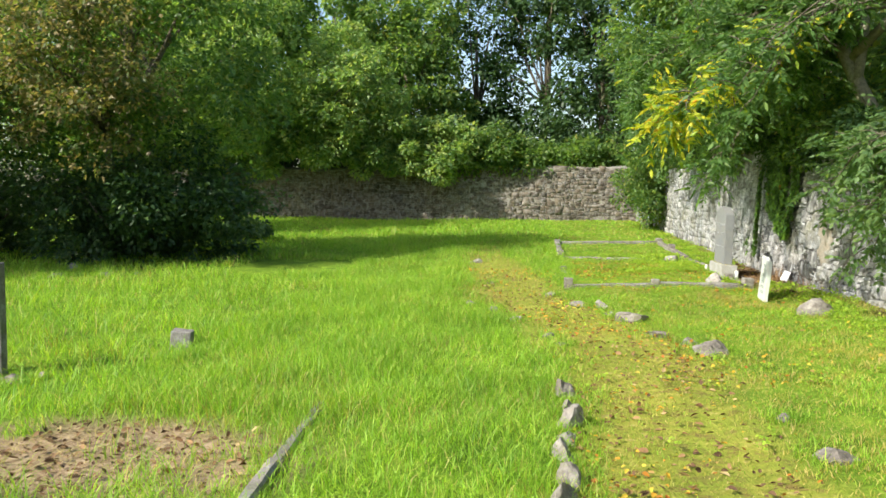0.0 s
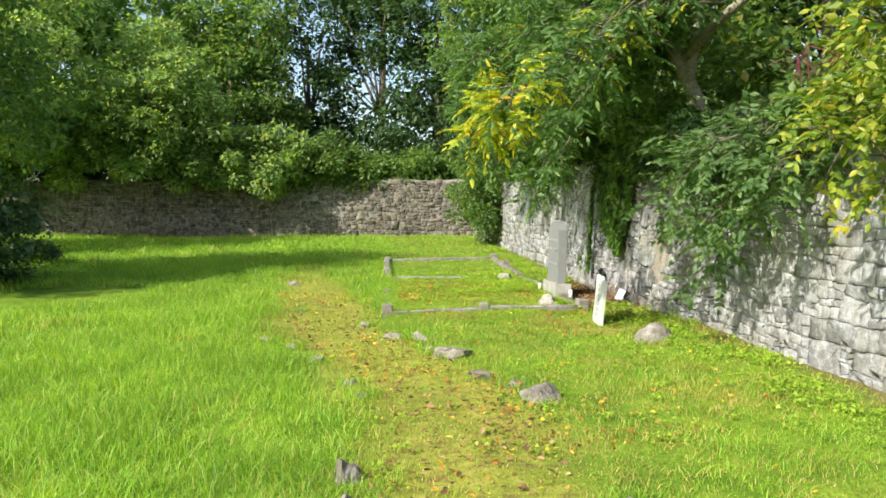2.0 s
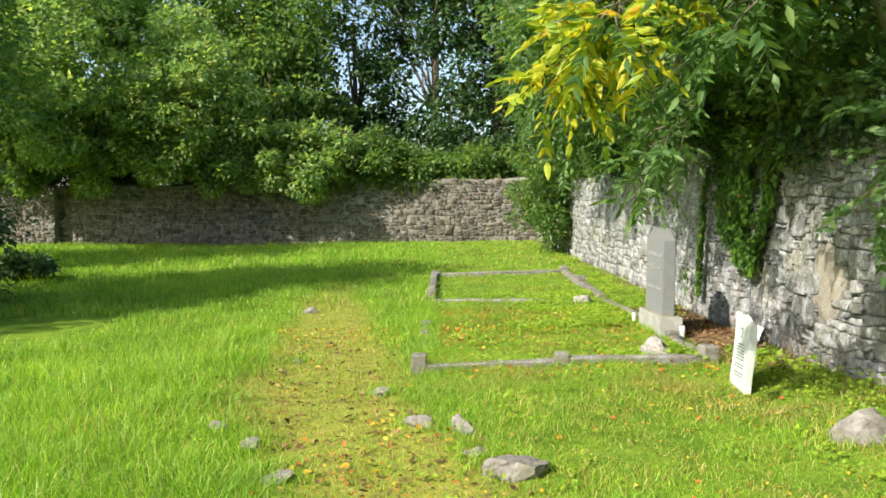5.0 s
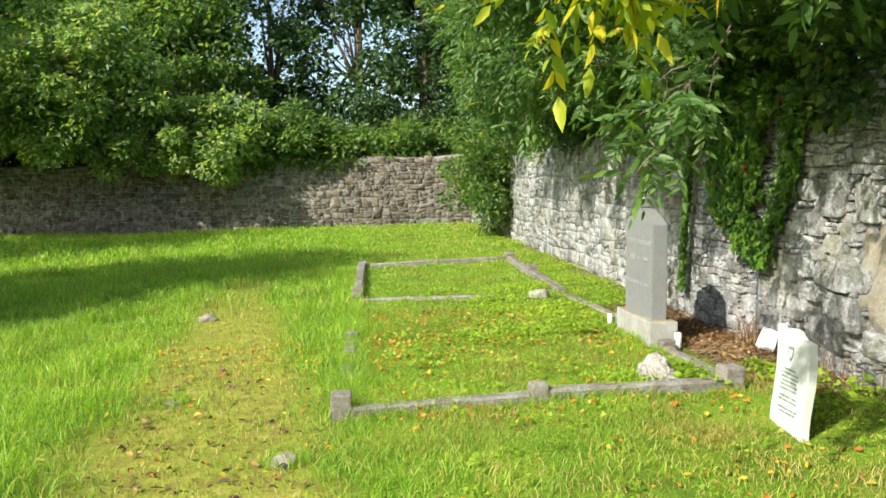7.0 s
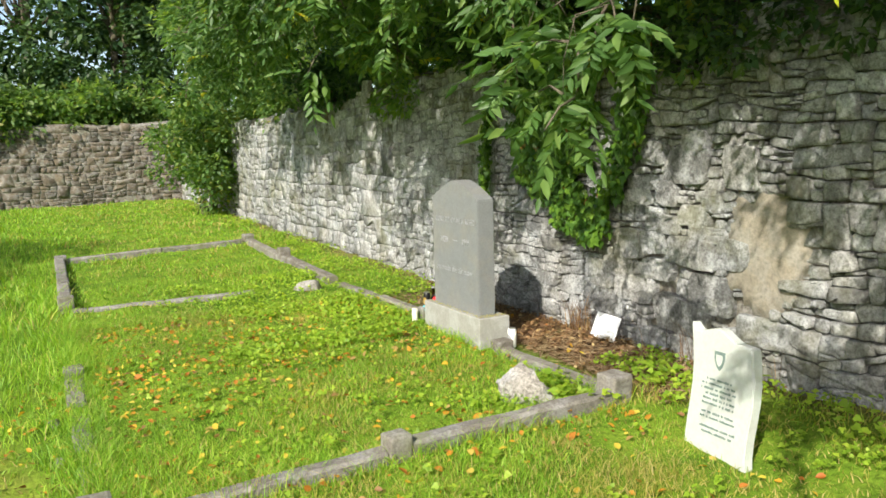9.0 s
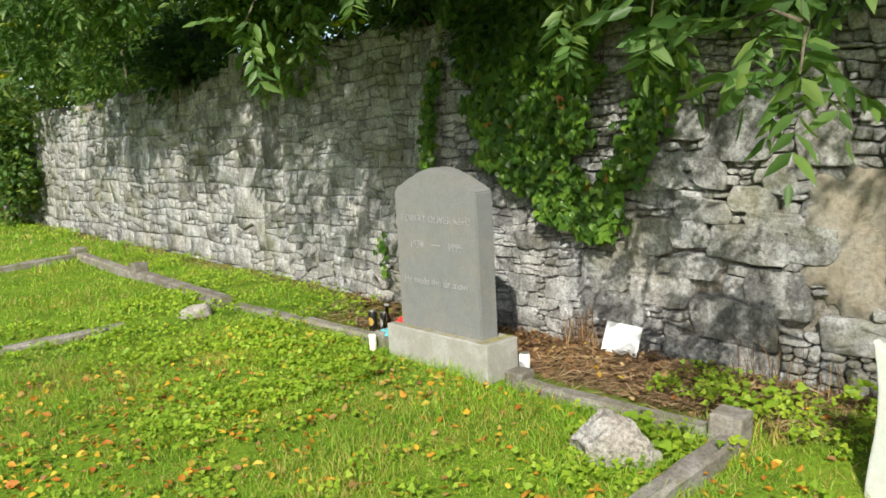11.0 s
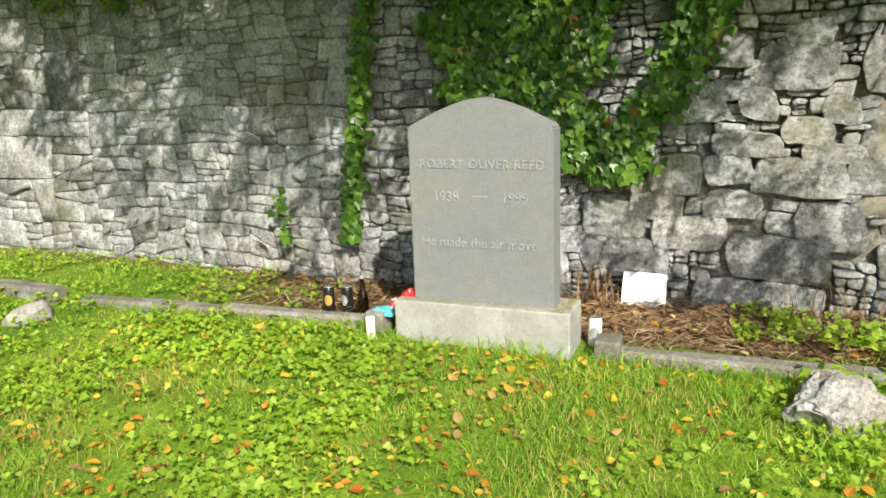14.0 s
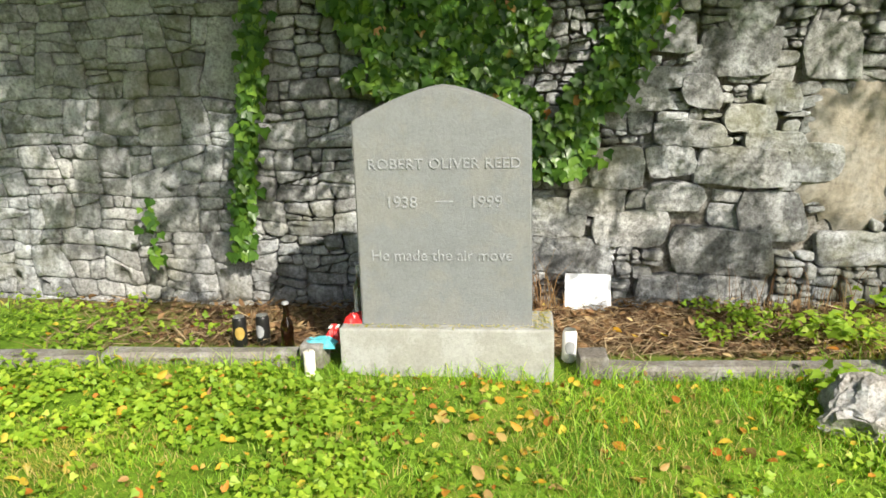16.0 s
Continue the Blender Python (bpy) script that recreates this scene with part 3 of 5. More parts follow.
def leaf_cloud(name, P, D, size, material, width=0.55, shape=OVAL, rng=None, facing=None, spread=0.4):
    """One thin bent leaf at each point P, pointing along D; facing: the way its upper side is turned."""
    rng = rng or np.random.default_rng(1)
    n = len(P)
    D = D / np.maximum(np.linalg.norm(D, axis=1, keepdims=True), 1e-6)
    R = rng.normal(size=(n, 3))
    if facing is not None:
        R = R * spread + np.asarray(facing)
    S = np.cross(D, R)
    S /= np.maximum(np.linalg.norm(S, axis=1, keepdims=True), 1e-6)
    N = np.cross(S, D)
    L = (np.asarray(size) * rng.uniform(0.65, 1.3, n))[:, None]
    V = np.stack([P + D * L * a + S * L * width * b + N * L * width * c for a, b, c in shape], 1).reshape(-1, 3)
    k = len(shape)
    i = np.arange(n)[:, None] * k
    F = np.concatenate([i + [0, j, j + 1] for j in range(1, k - 1)], 1).reshape(-1, 3)
    return fast_mesh(name, V, F, material)


def clump_points(rng, centres, radii, count, outward=0.8, squash=0.75):
    """Leaves in uneven clumps round centres; they point outwards and down."""
    k = rng.integers(0, len(centres), count)
    d = rng.normal(size=(count, 3))
    d /= np.linalg.norm(d, axis=1, keepdims=True)
    r = np.cbrt(rng.uniform(0.12, 1.0, count))[:, None]
    d2 = d * [1, 1, squash]
    P = centres[k] + d2 * r * radii[k][:, None]
    D = d * [outward, outward, 0.4] + rng.normal(size=(count, 3)) * 0.45 + [0, 0, -0.25]
    return P, D


def crown_centres(rng, c, rad, n, inner=0.45):
    d = rng.normal(size=(n, 3))
    d /= np.linalg.norm(d, axis=1, keepdims=True)
    r = rng.uniform(inner, 1.0, n)[:, None]
    return np.array(c) + d * r * np.array(rad)


def limbs(rng, bm, base, tips, r0, bend=0.25):
    """Limbs from the base of the crown to some of its clumps."""
    for t in tips:
        b = Vector(base)
        e = Vector(t)
        mid1 = b.lerp(e, 0.35) + Vector(rng.normal(size=3)) * bend + Vector((0, 0, 0.25))
        mid2 = b.lerp(e, 0.7) + Vector(rng.normal(size=3)) * bend + Vector((0, 0, 0.2))
        tube(bm, [b, mid1, mid2, e], [r0, r0 * 0.65, r0 * 0.4, r0 * 0.12], 6)


def tree(name, x, y, height, crown_r, crown_z, seed, material, label, leaves=9000, leaf=0.16, clumps=60, clump_r=0.75, trunk_r=0.16, lean=(0, 0), stems=1, group="", low=None):
    rng = np.random.default_rng(seed)
    z0 = gz(x, y) if y < 33 else 0.0
    t = thing(name, x, y, z0, label, "tree", group)
    c = np.array((lean[0], lean[1], crown_z))
    C = crown_centres(rng, c, crown_r, clumps)
    if low is not None:
        C[:, 2] = np.maximum(C[:, 2], low)
    bm = bmesh.new()
    for s in range(stems):
        off = rng.normal(size=2) * 0.25 * (stems > 1)
        top = (lean[0] * 0.6 + off[0] * 2, lean[1] * 0.6 + off[1] * 2, crown_z + crown_r[2] * 0.3)
        k1 = (lean[0] * 0.1 + off[0], lean[1] * 0.1 + off[1], crown_z * 0.33)
        k2 = (lean[0] * 0.35 + off[0] * 1.5 + 0.1, lean[1] * 0.35 + off[1] * 1.5, crown_z * 0.68)
        tube(bm, [(off[0] * 0.4, off[1] * 0.4, -0.3), k1, k2, top], [trunk_r * 1.35, trunk_r, trunk_r * 0.75, trunk_r * 0.35], 9)
        limbs(rng, bm, k2, C[rng.integers(0, clumps, 7)], trunk_r * 0.45)
    part("trunk", bm, M_BARK, t, "brown bark", True)
    R = rng.uniform(0.55, 1.25, clumps) * clump_r
    P, D = clump_points(rng, C, R, leaves)
    ob = leaf_cloud("crown", P, D, leaf, material, rng=rng, facing=(0, 0, 1), spread=0.55)
    ob.parent = t
    return t


def bush(name, x, y, rad, seed, material, label, leaves, leaf, clumps=40, clump_r=0.5, zc=None, category="bush", low=0.05, root=(0, 0, -0.1)):
    rng = np.random.default_rng(seed)
    z0 = gz(x, y) if y < 33 else 0.0
    t = thing(name, x, y, z0, label, category)
    C = crown_centres(rng, (0, 0, zc if zc is not None else rad[2] * 0.6), rad, clumps, 0.3)
    C[:, 2] = np.maximum(C[:, 2], low + 0.2)
    bm = bmesh.new()
    for k in rng.integers(0, clumps, 9):
        e = Vector(C[k])
        b = Vector(root) + Vector((rng.normal() * 0.15, rng.normal() * 0.15, 0))
        tube(bm, [b, b.lerp(e, 0.5) + Vector(rng.normal(size=3)) * 0.1 + Vector((0, 0, 0.2 if root[2] > 0 else 0)), e], [0.035, 0.022, 0.006], 5)
    part("stem", bm, M_BARK, t, "thin woody stems", True)
    P, D = clump_points(rng, C, rng.uniform(0.6, 1.2, clumps) * clump_r, leaves)
    P[:, 2] = np.maximum(P[:, 2], low * rng.uniform(0, 1, leaves))
    leaf_cloud("foliage", P, D, leaf, material, rng=rng, facing=(0, 0, 1), spread=0.55).parent = t
    return t


# the wood beyond the far wall
WOOD = "trees beyond the far wall"
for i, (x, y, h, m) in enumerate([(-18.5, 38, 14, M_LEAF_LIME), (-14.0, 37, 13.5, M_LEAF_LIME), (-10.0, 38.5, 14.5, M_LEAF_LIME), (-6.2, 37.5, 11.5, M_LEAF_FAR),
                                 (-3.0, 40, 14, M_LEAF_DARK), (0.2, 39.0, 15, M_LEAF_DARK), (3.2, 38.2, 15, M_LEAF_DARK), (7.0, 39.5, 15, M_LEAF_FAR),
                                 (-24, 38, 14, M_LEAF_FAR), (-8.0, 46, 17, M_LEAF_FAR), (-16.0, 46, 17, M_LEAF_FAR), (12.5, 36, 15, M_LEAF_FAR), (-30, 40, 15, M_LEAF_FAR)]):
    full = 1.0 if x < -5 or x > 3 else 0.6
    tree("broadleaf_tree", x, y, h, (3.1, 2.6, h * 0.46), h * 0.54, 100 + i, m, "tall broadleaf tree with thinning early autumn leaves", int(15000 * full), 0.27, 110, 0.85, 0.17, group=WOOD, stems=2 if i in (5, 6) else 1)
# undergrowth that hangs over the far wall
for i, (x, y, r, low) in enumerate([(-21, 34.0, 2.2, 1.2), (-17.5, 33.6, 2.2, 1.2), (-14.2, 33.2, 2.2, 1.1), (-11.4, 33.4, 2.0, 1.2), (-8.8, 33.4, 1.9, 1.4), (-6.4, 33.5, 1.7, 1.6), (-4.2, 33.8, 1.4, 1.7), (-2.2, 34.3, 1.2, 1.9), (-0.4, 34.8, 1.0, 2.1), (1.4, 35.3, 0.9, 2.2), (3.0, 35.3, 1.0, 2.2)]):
    # bushes from x -12 to -3 take the brightened sunlit leaf colour
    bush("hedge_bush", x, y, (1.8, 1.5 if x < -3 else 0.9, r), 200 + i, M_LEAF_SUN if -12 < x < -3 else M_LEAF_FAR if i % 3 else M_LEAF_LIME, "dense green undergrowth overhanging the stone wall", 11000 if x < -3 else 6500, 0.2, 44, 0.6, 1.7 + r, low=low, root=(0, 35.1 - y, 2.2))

# the big dark shrub on the grass
bush("yew_bush", -8.6, 16.6, (2.7, 2.5, 1.8), 31, M_LEAF_DARK, "large dark evergreen bush spreading over the grass", 26000, 0.13, 90, 0.75, 1.0)
bush("yew_bush", -13.2, 17.0, (2.8, 2.0, 1.9), 38, M_LEAF_DARK, "dark evergreen bush beside the hawthorn", 14000, 0.14, 70, 0.75, 1.0)
tree("hawthorn_tree", -9.3, 17.2, 8.5, (3.5, 3.0, 3.8), 4.9, 32, M_LEAF_FAR, "broad green hawthorn tree with a dark underside", 28000, 0.15, 120, 0.8, 0.2)
tree("elder_tree", -9.2, 16.6, 5.6, (2.2, 1.6, 2.0), 4.0, 33, M_LEAF_BROWN, "old elder with browning seed heads", 12000, 0.11, 70, 0.5, 0.1, lean=(0.2, -2.2))
bush("low_shrub", -8.3, 22.2, (1.0, 0.7, 0.35), 34, M_LEAF_DARK, "low dark green shrub on the grass", 3000, 0.11, 16, 0.28, 0.22)
tree("broadleaf_tree", -14.5, 24.0, 11.0, (3.5, 3.5, 4.6), 5.6, 35, M_LEAF_FAR, "tall broadleaf tree at the edge of the grass", 18000, 0.2, 100, 0.85, 0.2)

# leaf colour brightened for sun on the next two trees
tree("broadleaf_tree", -15.9, 30.4, 11.0, (3.4, 2.4, 4.2), 6.6, 39, M_LEAF_SUN, "leafy green tree standing before the far wall", 20000, 0.2, 110, 0.8, 0.2, lean=(2.7, 0.3), low=3.0)
tree("broadleaf_tree", -8.3, 35.1, 7.5, (2.6, 1.4, 2.9), 5.3, 40, M_LEAF_SUN, "green tree leaning over the far wall, leaves coloured as sunlit", 13000, 0.2, 80, 0.75, 0.13, lean=(0, -2.6), low=2.5)
# two trees out of view, added to keep the sun off the bushes
tree("broadleaf_tree", -15.0, 10.8, 7.0, (2.6, 2.6, 2.6), 3.9, 36, M_LEAF_DARK, "dark tree added out of view to shade the evergreen bush", 14000, 0.2, 90, 0.85, 0.2)
tree("broadleaf_tree", -12.5, 13.6, 6.0, (1.9, 1.9, 2.2), 3.2, 37, M_LEAF_DARK, "dark tree added beside the evergreen bush to shade it", 12000, 0.2, 80, 0.8, 0.2)

# the corner tree that hangs down over both walls
tree("sycamore_tree", 5.2, 26.0, 11, (2.9, 3.4, 4.6), 5.9, 41, M_LEAF_FAR, "leafy light green tree hanging over the wall corner", 30000, 0.17, 120, 0.75, 0.18, low=1.1)
bush("corner_bush", 4.0, 27.6, (0.9, 1.7, 1.6), 42, M_LEAF_FAR, "tall green bush growing against the wall corner", 9000, 0.13, 40, 0.5, 1.5)
# growth behind the wall
for i, y in enumerate([31.0, 22.0, 18.6, 15.6, 12.6, 9.4, 6.4, 3.0, -1.0]):
    tree("wallside_tree", 6.8 + (i % 2) * 0.7, y, 10, (2.0, 2.4, 4.0), 5.2, 60 + i, M_LEAF_DARK if i % 2 else M_LEAF_FAR, "dark leafy tree crowding behind the stone wall", 11000, 0.17, 80, 0.75, 0.12, group="trees behind the wall")
for i, y in enumerate([23.0, 20.4, 17.9, 15.4, 12.9, 10.4, 8.0, 5.5]):
    bush("wall_top_bush", 4.65, y, (0.75, 1.5, 0.3 if 7 < y < 12 else 0.65), 80 + i, M_LEAF_DARK if i % 2 else M_LEAF_FAR, "dark green bramble trailing over the wall top", 4200, 0.10, 34, 0.26 if 7 < y < 12 else 0.35, 2.2 if 7 < y < 12 else 2.55, low=1.85, root=(0.1, 0, 1.9))

for y, w in ((12.6, 1.1), (10.9, 0.9), (14.6, 0.6)):
    bush("overhanging_bramble", 4.42, y, (0.22, w, 0.22), 90 + int(y), M_LEAF_DARK, "dark bramble hanging down the face of the wall", 1500, 0.075, 24, 0.24, 2.18, low=1.8, root=(0.35, 0, 2.2))
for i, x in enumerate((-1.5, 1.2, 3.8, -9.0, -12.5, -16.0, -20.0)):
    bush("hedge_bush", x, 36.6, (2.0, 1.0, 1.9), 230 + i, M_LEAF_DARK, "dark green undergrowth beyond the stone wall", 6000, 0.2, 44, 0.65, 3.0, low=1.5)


def pinnate(name, bases, dirs, length, material, rng, pairs=5, leaflet=0.085, width=0.36):
    """Ash leaves: paired leaflets and one at the tip along a drooping stalk."""
    P, D = [], []
    dirs = dirs / np.linalg.norm(dirs, axis=1, keepdims=True)
    for b, d in zip(bases, dirs):
        side = np.cross(d, [0, 0, 1.0]) + rng.normal(size=3) * 0.15
        side /= np.linalg.norm(side)
        ln = length * rng.uniform(0.75, 1.2)
        for k in range(pairs):
            f = 0.25 + 0.7 * k / pairs
            p = b + d * ln * f + np.array([0, 0, -0.22 * ln * f * f])
            for s in (-1, 1):
                P.append(p)
                D.append(side * s * 0.9 + d * 0.55 + [0, 0, -0.35])
        P.append(b + d * ln + [0, 0, -0.22 * ln])
        D.append(d + [0, 0, -0.6])
    return leaf_cloud(name, np.array(P), np.array(D), leaflet, material, width, LANCE, rng)


def ash_branch(bm, rng, start, end, r, sag=0.3, twigs=9, spread=0.45):
    """One drooping branch with twigs; returns places and directions for leaves."""
    s, e = Vector(start), Vector(end)
    pts = []
    for i in range(7):
        k = i / 6
        p = s.lerp(e, k) + Vector((0, 0, sag * math.sin(k * math.pi) * 1.0)) + Vector(rng.normal(size=3)) * 0.04
        pts.append(p)
    tube(bm, pts, [r * (1 - 0.85 * i / 6) for i in range(7)], 6)
    B, D = [], []
    for k in range(twigs):
        f = 0.3 + 0.7 * k / max(1, twigs - 1)
        i = min(5, int(f * 6))
        p = pts[i].lerp(pts[i + 1], f * 6 - i)
        w = (e - s).normalized() * 0.5 + Vector(rng.normal(size=3)) * 0.7
        w.z -= 0.15
        q = p + w.normalized() * spread * rng.uniform(0.5, 1.1)
        tube(bm, [p, p.lerp(q, 0.5) + Vector((0, 0, 0.03)), q], [0.008, 0.006, 0.003], 4)
        for j in range(5):
            b = p.lerp(q, 0.3 + 0.18 * j)
            d = w.normalized() * 0.6 + Vector(rng.normal(size=3)) * 0.7
            d.z -= 0.1
            B.append(b)
            D.append(d)
    return np.array(B), np.array(D)


def ash_tree():
    rng = np.random.default_rng(9)
    t = thing("ash_tree", 0, 0, 0, "ash tree behind the wall with drooping branches turning yellow", "tree")
    bm = bmesh.new()
    tube(bm, [(5.2, 11.25, 0), (5.1, 11.3, 1.6), (4.66, 11.42, 2.55), (4.48, 11.52, 2.95), (4.3, 11.62, 3.4), (4.25, 12.2, 4.2), (4.5, 13.0, 5.0)], [0.15, 0.125, 0.105, 0.10, 0.09, 0.075, 0.05], 10)
    tube(bm, [(4.42, 11.54, 3.05), (4.46, 11.5, 3.4), (4.6, 11.7, 4.6)], [0.085, 0.07, 0.04], 8)
    tube(bm, [(4.34, 11.6, 3.35), (4.62, 11.1, 3.8), (4.86, 10.3, 4.1)], [0.07, 0.06, 0.045], 8)
    part("trunk", bm, M_ASHBARK, t, "pale grey-brown bark", True)
    bm = bmesh.new()
    GB, GD, YB, YD = [], [], [], []
    # branch start, end, share of yellow leaves, twigs
    B = [((4.86, 10.4, 4.0), (1.5, 9.95, 2.38), 0.75, 12), ((4.86, 10.3, 4.1), (1.85, 9.75, 2.55), 0.3, 8), ((4.86, 10.35, 4.0), (2.6, 10.2, 2.9), 0.2, 8),
         ((4.7, 12.4, 4.1), (2.3, 12.0, 3.2), 0.05, 14), ((4.7, 12.6, 4.3), (2.0, 13.2, 3.5), 0.05, 14), ((4.7, 13.0, 4.6), (2.6, 14.2, 3.3), 0.0, 14),
         ((4.7, 13.0, 4.7), (3.2, 15.6, 3.0), 0.0, 14), ((4.7, 13.1, 4.9), (3.6, 17.2, 2.9), 0.0, 14), ((4.8, 12.0, 3.6), (3.4, 11.5, 2.8), 0.1, 8),
         ((4.7, 12.0, 4.5), (2.0, 11.0, 4.1), 0.1, 14), ((4.7, 12.5, 4.8), (2.2, 12.6, 4.6), 0.05, 14), ((4.7, 13.1, 5.0), (3.0, 15.0, 4.4), 0.0, 14),
         ((4.7, 11.9, 4.6), (3.2, 11.0, 5.0), 0.1, 12), ((4.8, 10.2, 4.8), (3.2, 8.8, 4.6), 0.1, 12), ((4.7, 13.1, 5.0), (3.6, 17.0, 4.4), 0.0, 14), ((4.9, 12.6, 3.9), (3.9, 14.6, 2.5), 0.0, 12),
         ((4.75, 12.3, 3.9), (3.2, 13.3, 2.35), 0.0, 9)]
    for _ in range(52):
        y = rng.uniform(11.8, 19.5)
        B.append(((4.75, 12.2 + 0.35 * (y - 12.2), rng.uniform(3.4, 5.0)), (rng.uniform(3.2, 4.1), y, rng.uniform(2.5, 5.6)), 0.03, 13))
    for _ in range(40):
        y = rng.uniform(13.0, 20.5)
        B.append(((4.75, 12.2 + 0.5 * (y - 12.2), rng.uniform(3.6, 4.8)), (rng.uniform(2.2, 3.4), y, rng.uniform(2.9, 4.2)), 0.02, 15))
    for _ in range(20):
        B.append(((4.6, 13.2, rng.uniform(3.8, 4.6)), (rng.uniform(1.8, 2.6), rng.uniform(13.6, 16.2), rng.uniform(3.1, 3.7)), 0.0, 15))
    for _ in range(9):
        B.append(((4.7, 12.0, rng.uniform(3.6, 4.4)), (rng.uniform(3.0, 3.6), rng.uniform(10.6, 13.2), rng.uniform(2.9, 3.6)), 0.05, 13))
    # roof of leaves before the wall, added on the sun's slope for shade
    for k in range(34):
        x = rng.uniform(2.3, 3.3)
        y = rng.uniform(9.9, 11.8) if k < 8 else rng.uniform(17.0, 22.5)
        B.append(((4.75, 12.2 + 0.5 * (y - 12.2), rng.uniform(3.8, 4.6)), (x, y, rng.uniform(1.35, 2.0) + 0.925 * (4.42 - x)), 0.03, 13))
    for _ in range(18):
        x, w = rng.uniform(2.7, 3.3), rng.uniform(12.4, 13.7)
        B.append(((4.5, 12.0 + 0.4 * (w - 12.0), rng.uniform(3.9, 4.6)), (x, w - 0.75 * (4.42 - x), rng.uniform(1.95, 2.45) + 0.925 * (4.42 - x)), 0.0, 11))
    for _ in range(3):
        B.append(((4.5, 10.8, rng.uniform(3.8, 4.2)), (rng.uniform(2.1, 2.8), rng.uniform(9.5, 10.2), rng.uniform(2.5, 2.8)), 0.0, 10))
    for _ in range(16):
        x, w = rng.uniform(2.5, 3.4), rng.uniform(18.0, 23.0)
        B.append(((4.5, 12.2 + 0.5 * (w - 12.2), rng.uniform(3.9, 4.6)), (x, w - 0.75 * (4.42 - x), rng.uniform(1.4, 2.1) + 0.925 * (4.42 - x)), 0.0, 12))
    # sprays that hang low in front of the ivy and the plot
    for e in ((2.82, 12.42, 2.0), (2.74, 12.34, 1.9)):
        B.append(((3.15, 12.6, 2.9), e, 0.0, 4))
    for e in ((2.75, 13.7, 2.4), (2.95, 13.2, 2.35), (2.85, 14.3, 2.4)):
        B.append(((3.3, 13.3, 3.2), e, 0.03, 7))
    B.append(((2.55, 14.6, 2.9), (2.36, 14.45, 2.2), 0.0, 3))
    for _ in range(3):
        B.append(((2.1, 9.85, 2.75), (1.48 + rng.normal() * 0.16, 9.9 + rng.normal() * 0.25, 2.38 + rng.normal() * 0.08), 0.85, 7))
    for e in ((2.5, 11.98, 1.68), (2.62, 11.92, 1.64)):
        B.append(((2.95, 11.75, 2.35), e, 0.0, 4))
    for e in ((2.2, 8.9, 2.7), (2.4, 9.1, 2.65)):
        B.append(((4.8, 10.6, 4.4), e, 0.0, 10))
    for s, e, y, tw in B:
        hang = tw < 8
        b, d = ash_branch(bm, rng, s, e, 0.006 if hang else 0.022, 0.1 if hang else 0.35, tw, 0.3 if hang else 0.45)
        gap = (np.abs(b[:, 0] - 0.55 - 0.445 * (b[:, 1] - 2.6)) < 0.5) & (b[:, 1] > 7.8) & (b[:, 1] < 11.6) & (b[:, 2] > 2.3) & (b[:, 2] < 3.7)
        b, d = b[~gap], d[~gap]
        yel = rng.uniform(size=len(b)) < y * np.linspace(0.35, 1.5, len(b))
        GB.append(b[~yel]), GD.append(d[~yel]), YB.append(b[yel]), YD.append(d[yel])
    part("branch", bm, M_BARK, t, "thin grey branches", True)
    pinnate("crown", np.concatenate(GB), np.concatenate(GD), 0.30, M_LEAF_ASH, rng, 5, 0.10, 0.34).parent = t
    ob = pinnate("yellow_spray", np.concatenate(YB), np.concatenate(YD), 0.30, M_LEAF_YELLOW, rng, 5, 0.10, 0.36)
    ob.parent = t
    ob["label"] = "bright yellow autumn leaves"
    return t


ash_tree()


def sapling(name, seed, roots, tips, material, label, leaflet, twigs=8, pairs=4):
    """Shoots that lean out over the wall with long leaves."""
    rng = np.random.default_rng(seed)
    t = thing(name, 0, 0, 0, label, "bush")
    bm = bmesh.new()
    BB, DD = [], []
    for r, e in zip(roots, tips):
        b, d = ash_branch(bm, rng, r, e, 0.02, 0.25, twigs, 0.4)
        BB.append(b), DD.append(d)
    part("branch", bm, M_BARK, t, "", True)
    pinnate("foliage", np.concatenate(BB), np.concatenate(DD), 0.27, material, rng, pairs, leaflet, 0.5).parent = t
    return t


sapling("ash_shoots", 12, [(4.9, y, 2.2) for y in (10.6, 10.2, 9.8, 9.4, 9.0, 8.6, 10.9, 9.6, 9.0, 10.0, 8.4)],
        [(3.9, 10.4, 1.9), (3.6, 9.9, 1.7), (3.9, 9.5, 0.9), (3.7, 9.0, 1.4), (3.4, 8.8, 1.9), (3.7, 8.2, 1.6), (4.0, 10.9, 2.2), (3.6, 9.4, 1.9), (3.8, 8.6, 2.0), (3.9, 9.8, 1.3), (3.8, 8.0, 1.8)],
        M_LEAF_SHOOT, "green leafy shoots hanging in front of the wall", 0.078, 15, 5)
sapling("elder_bush", 13, [(4.9, y, 2.2) for y in (7.6, 7.2, 6.9, 6.5, 6.2, 7.8)],
        [(3.9, 7.3, 2.3), (3.6, 6.9, 1.9), (3.8, 6.6, 1.6), (3.5, 6.4, 2.6), (3.7, 6.0, 2.1), (4.0, 7.4, 3.1)],
        M_LEAF_ELDER, "elder bush with yellow-green leaves over the wall", 0.08, 13)


